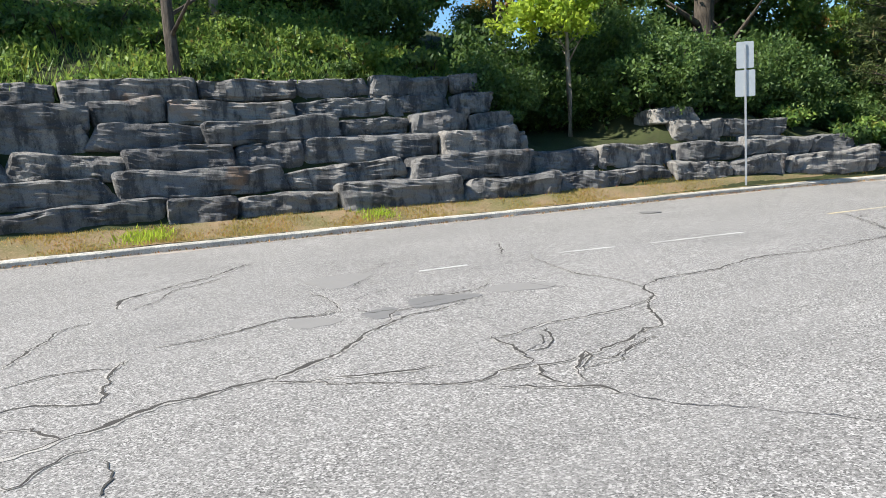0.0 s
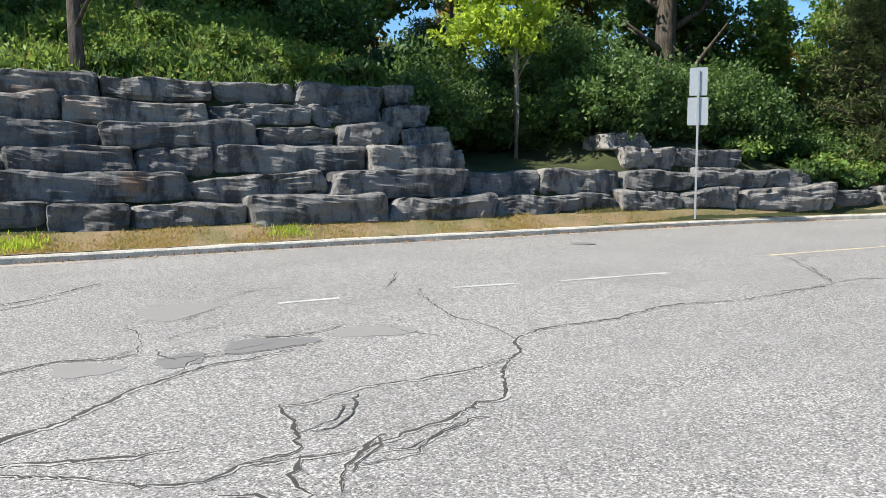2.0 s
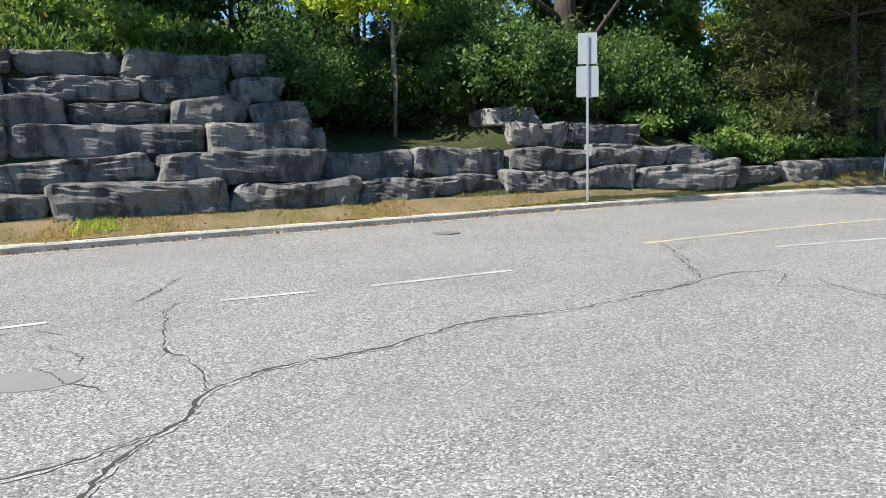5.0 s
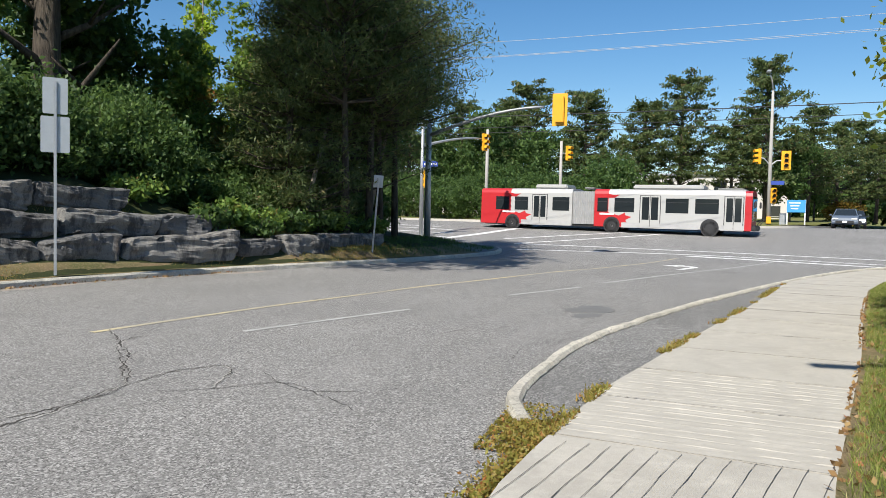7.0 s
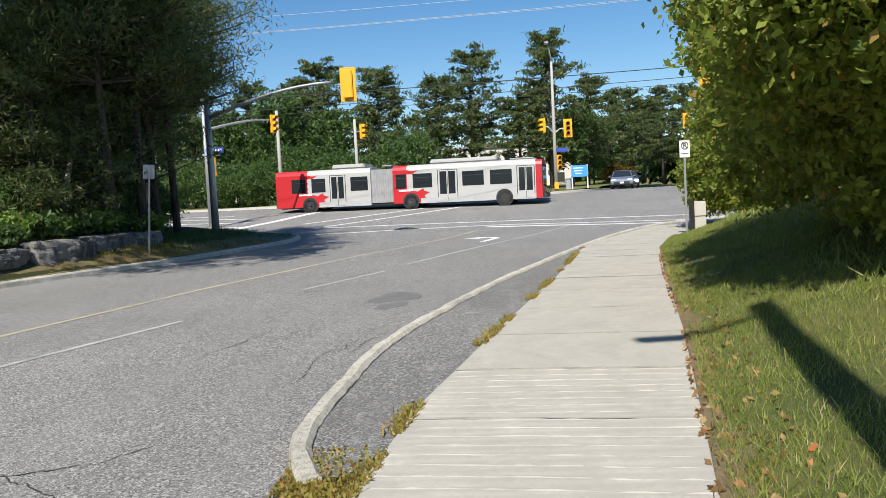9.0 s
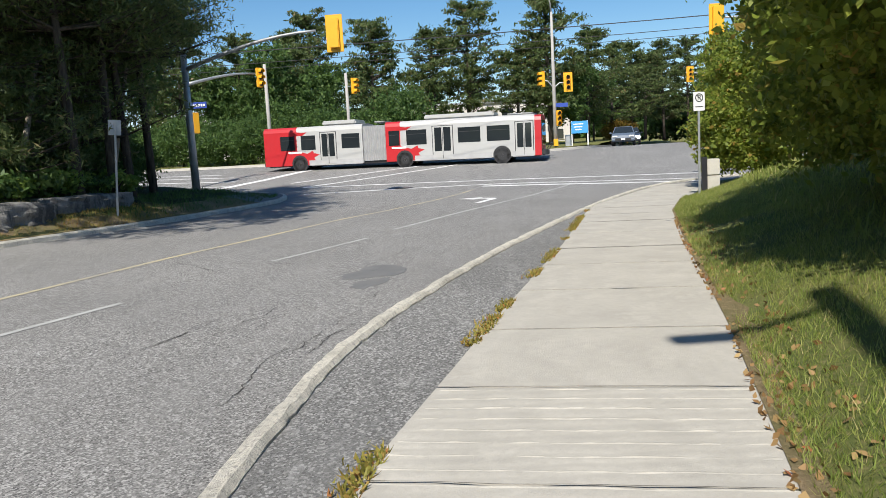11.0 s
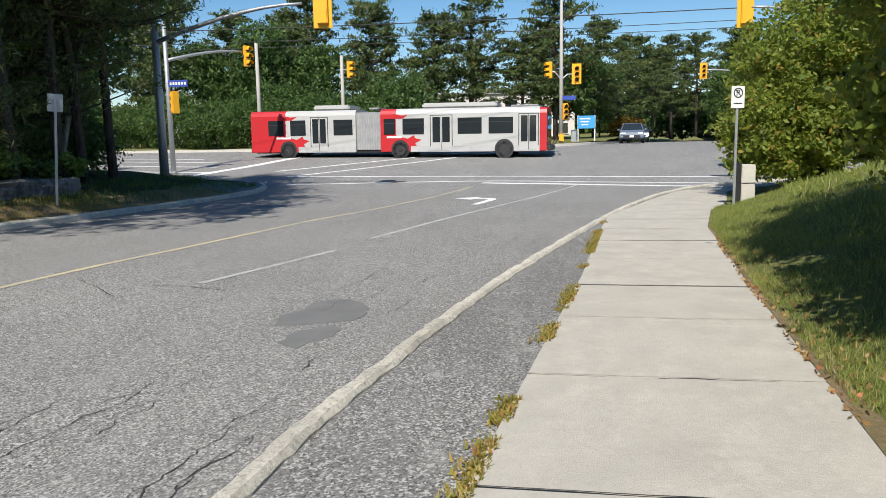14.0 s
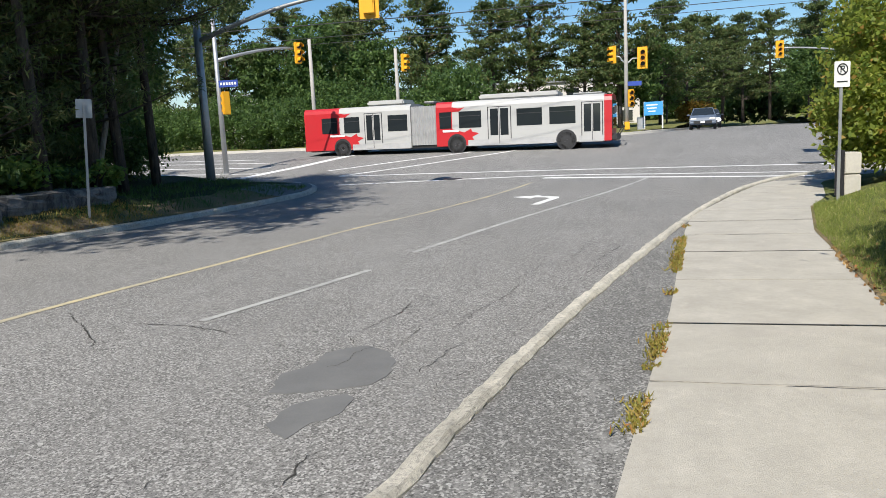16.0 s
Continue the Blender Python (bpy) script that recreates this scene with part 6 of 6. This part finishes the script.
def car(x, y, z, turn, paint, label):
    """A hatchback, nose towards -Y."""
    c = base("car", pose(x, y, z, 0, 0, turn), label, "car")
    low = [(-2.15, 0.32), (-2.2, 0.55), (-2.1, 0.78), (-1.2, 0.98), (-0.35, 1.02), (1.5, 1.05), (2.1, 0.98), (2.2, 0.6), (2.12, 0.3)]
    bm = flat_poly(low, -0.87, 0.87, "YZ")
    bmesh.ops.bevel(bm, geom=bm.edges[:], offset=0.06, segments=2, affect="EDGES", clamp_overlap=True)
    part("body", bm, paint, c, smooth=False)
    bm = bmesh.new()
    lo = [(-1.15, 0.98), (1.85, 1.0)]
    hi = [(-0.25, 1.47), (1.2, 1.45)]
    vs = [bm.verts.new((sx * w, yy, zz)) for sx in (-1, 1) for (yy, zz), w in ((lo[0], 0.80), (hi[0], 0.62), (hi[1], 0.62), (lo[1], 0.78))]
    for q in ((0, 1, 2, 3), (4, 5, 6, 7), (0, 1, 5, 4), (1, 2, 6, 5), (2, 3, 7, 6), (0, 3, 7, 4)):
        bm.faces.new([vs[k] for k in q])
    part("windows", bm, M_GLASS, c, "dark glass cabin")
    part("roof", boxed((0, 0.48, 1.475), (1.24, 1.5, 0.05), 0.02), paint, c)
    for sx in (-1, 1):
        part("pillar", tubed([(0.80 * sx, -1.15, 0.99), (0.63 * sx, -0.25, 1.47)], 0.035, 6), paint, c)
        part("headlight", boxed((0.62 * sx, -2.12, 0.72), (0.40, 0.14, 0.14), 0.04), M_LAMPLENS, c, "clear headlight")
        part("mirror", boxed((0.98 * sx, -0.85, 1.02), (0.18, 0.10, 0.13), 0.03), paint, c)
        for yy in (-1.32, 1.32):
            w = part("wheel", disc(bmesh.new(), (0, 0, 0), 0.32, 0.2, "X", 24, 0.2), M_TYRE, c)
            w.location = (0.80 * sx, yy, 0.32)
            part("rim", disc(bmesh.new(), (0, 0, 0), 0.2, 0.16, "X", 20), M_RIM, w)
    part("grille", boxed((0, -2.19, 0.48), (1.2, 0.05, 0.2), 0.02), M_BLACK, c)
    part("number_plate", boxed((0, -2.225, 0.5), (0.30, 0.02, 0.15), 0.004), M_SIGNWHITE, c)


car(8.9, 55.0, 1.42, -12, M_CARSILVER, "silver hatchback waiting at the junction")
car(10.8, 62.0, 1.45, -12, M_CARDARK, "dark car waiting behind a silver one")

# ---------------------------------------------------------------- buildings beyond the pines
def far_house(x, y, w, d, h, turn, wallmat, label):
    b = base("building", pose(x, y, 1.6, 0, 0, turn), label, "building")
    part("wall", boxed((0, 0, h / 2), (w, d, h), 0.02), wallmat, b)
    part("roof", boxed((0, 0, h + 0.15), (w + 0.6, d + 0.6, 0.3), 0.05), M_GALV, b)
    n = int(w / 3)
    for k in range(n):
        for s in range(max(1, int(h / 3))):
            win = part("window", boxed((-w / 2 + (k + 0.5) * w / n, -d / 2 - 0.02, 1.8 + 3 * s), (1.5, 0.06, 1.3), 0.01), M_GLASS, b)
            part("sill", boxed((-w / 2 + (k + 0.5) * w / n, -d / 2 - 0.06, 1.1 + 3 * s), (1.7, 0.12, 0.08), 0.01), M_KERB, win)


far_house(-4, 98, 26, 10, 6.2, 4, M_HOUSE, "low pale building behind the pines")
far_house(-34, 100, 24, 10, 7, -6, M_HOUSE, "pale building half hidden by trees")
tidy([1])
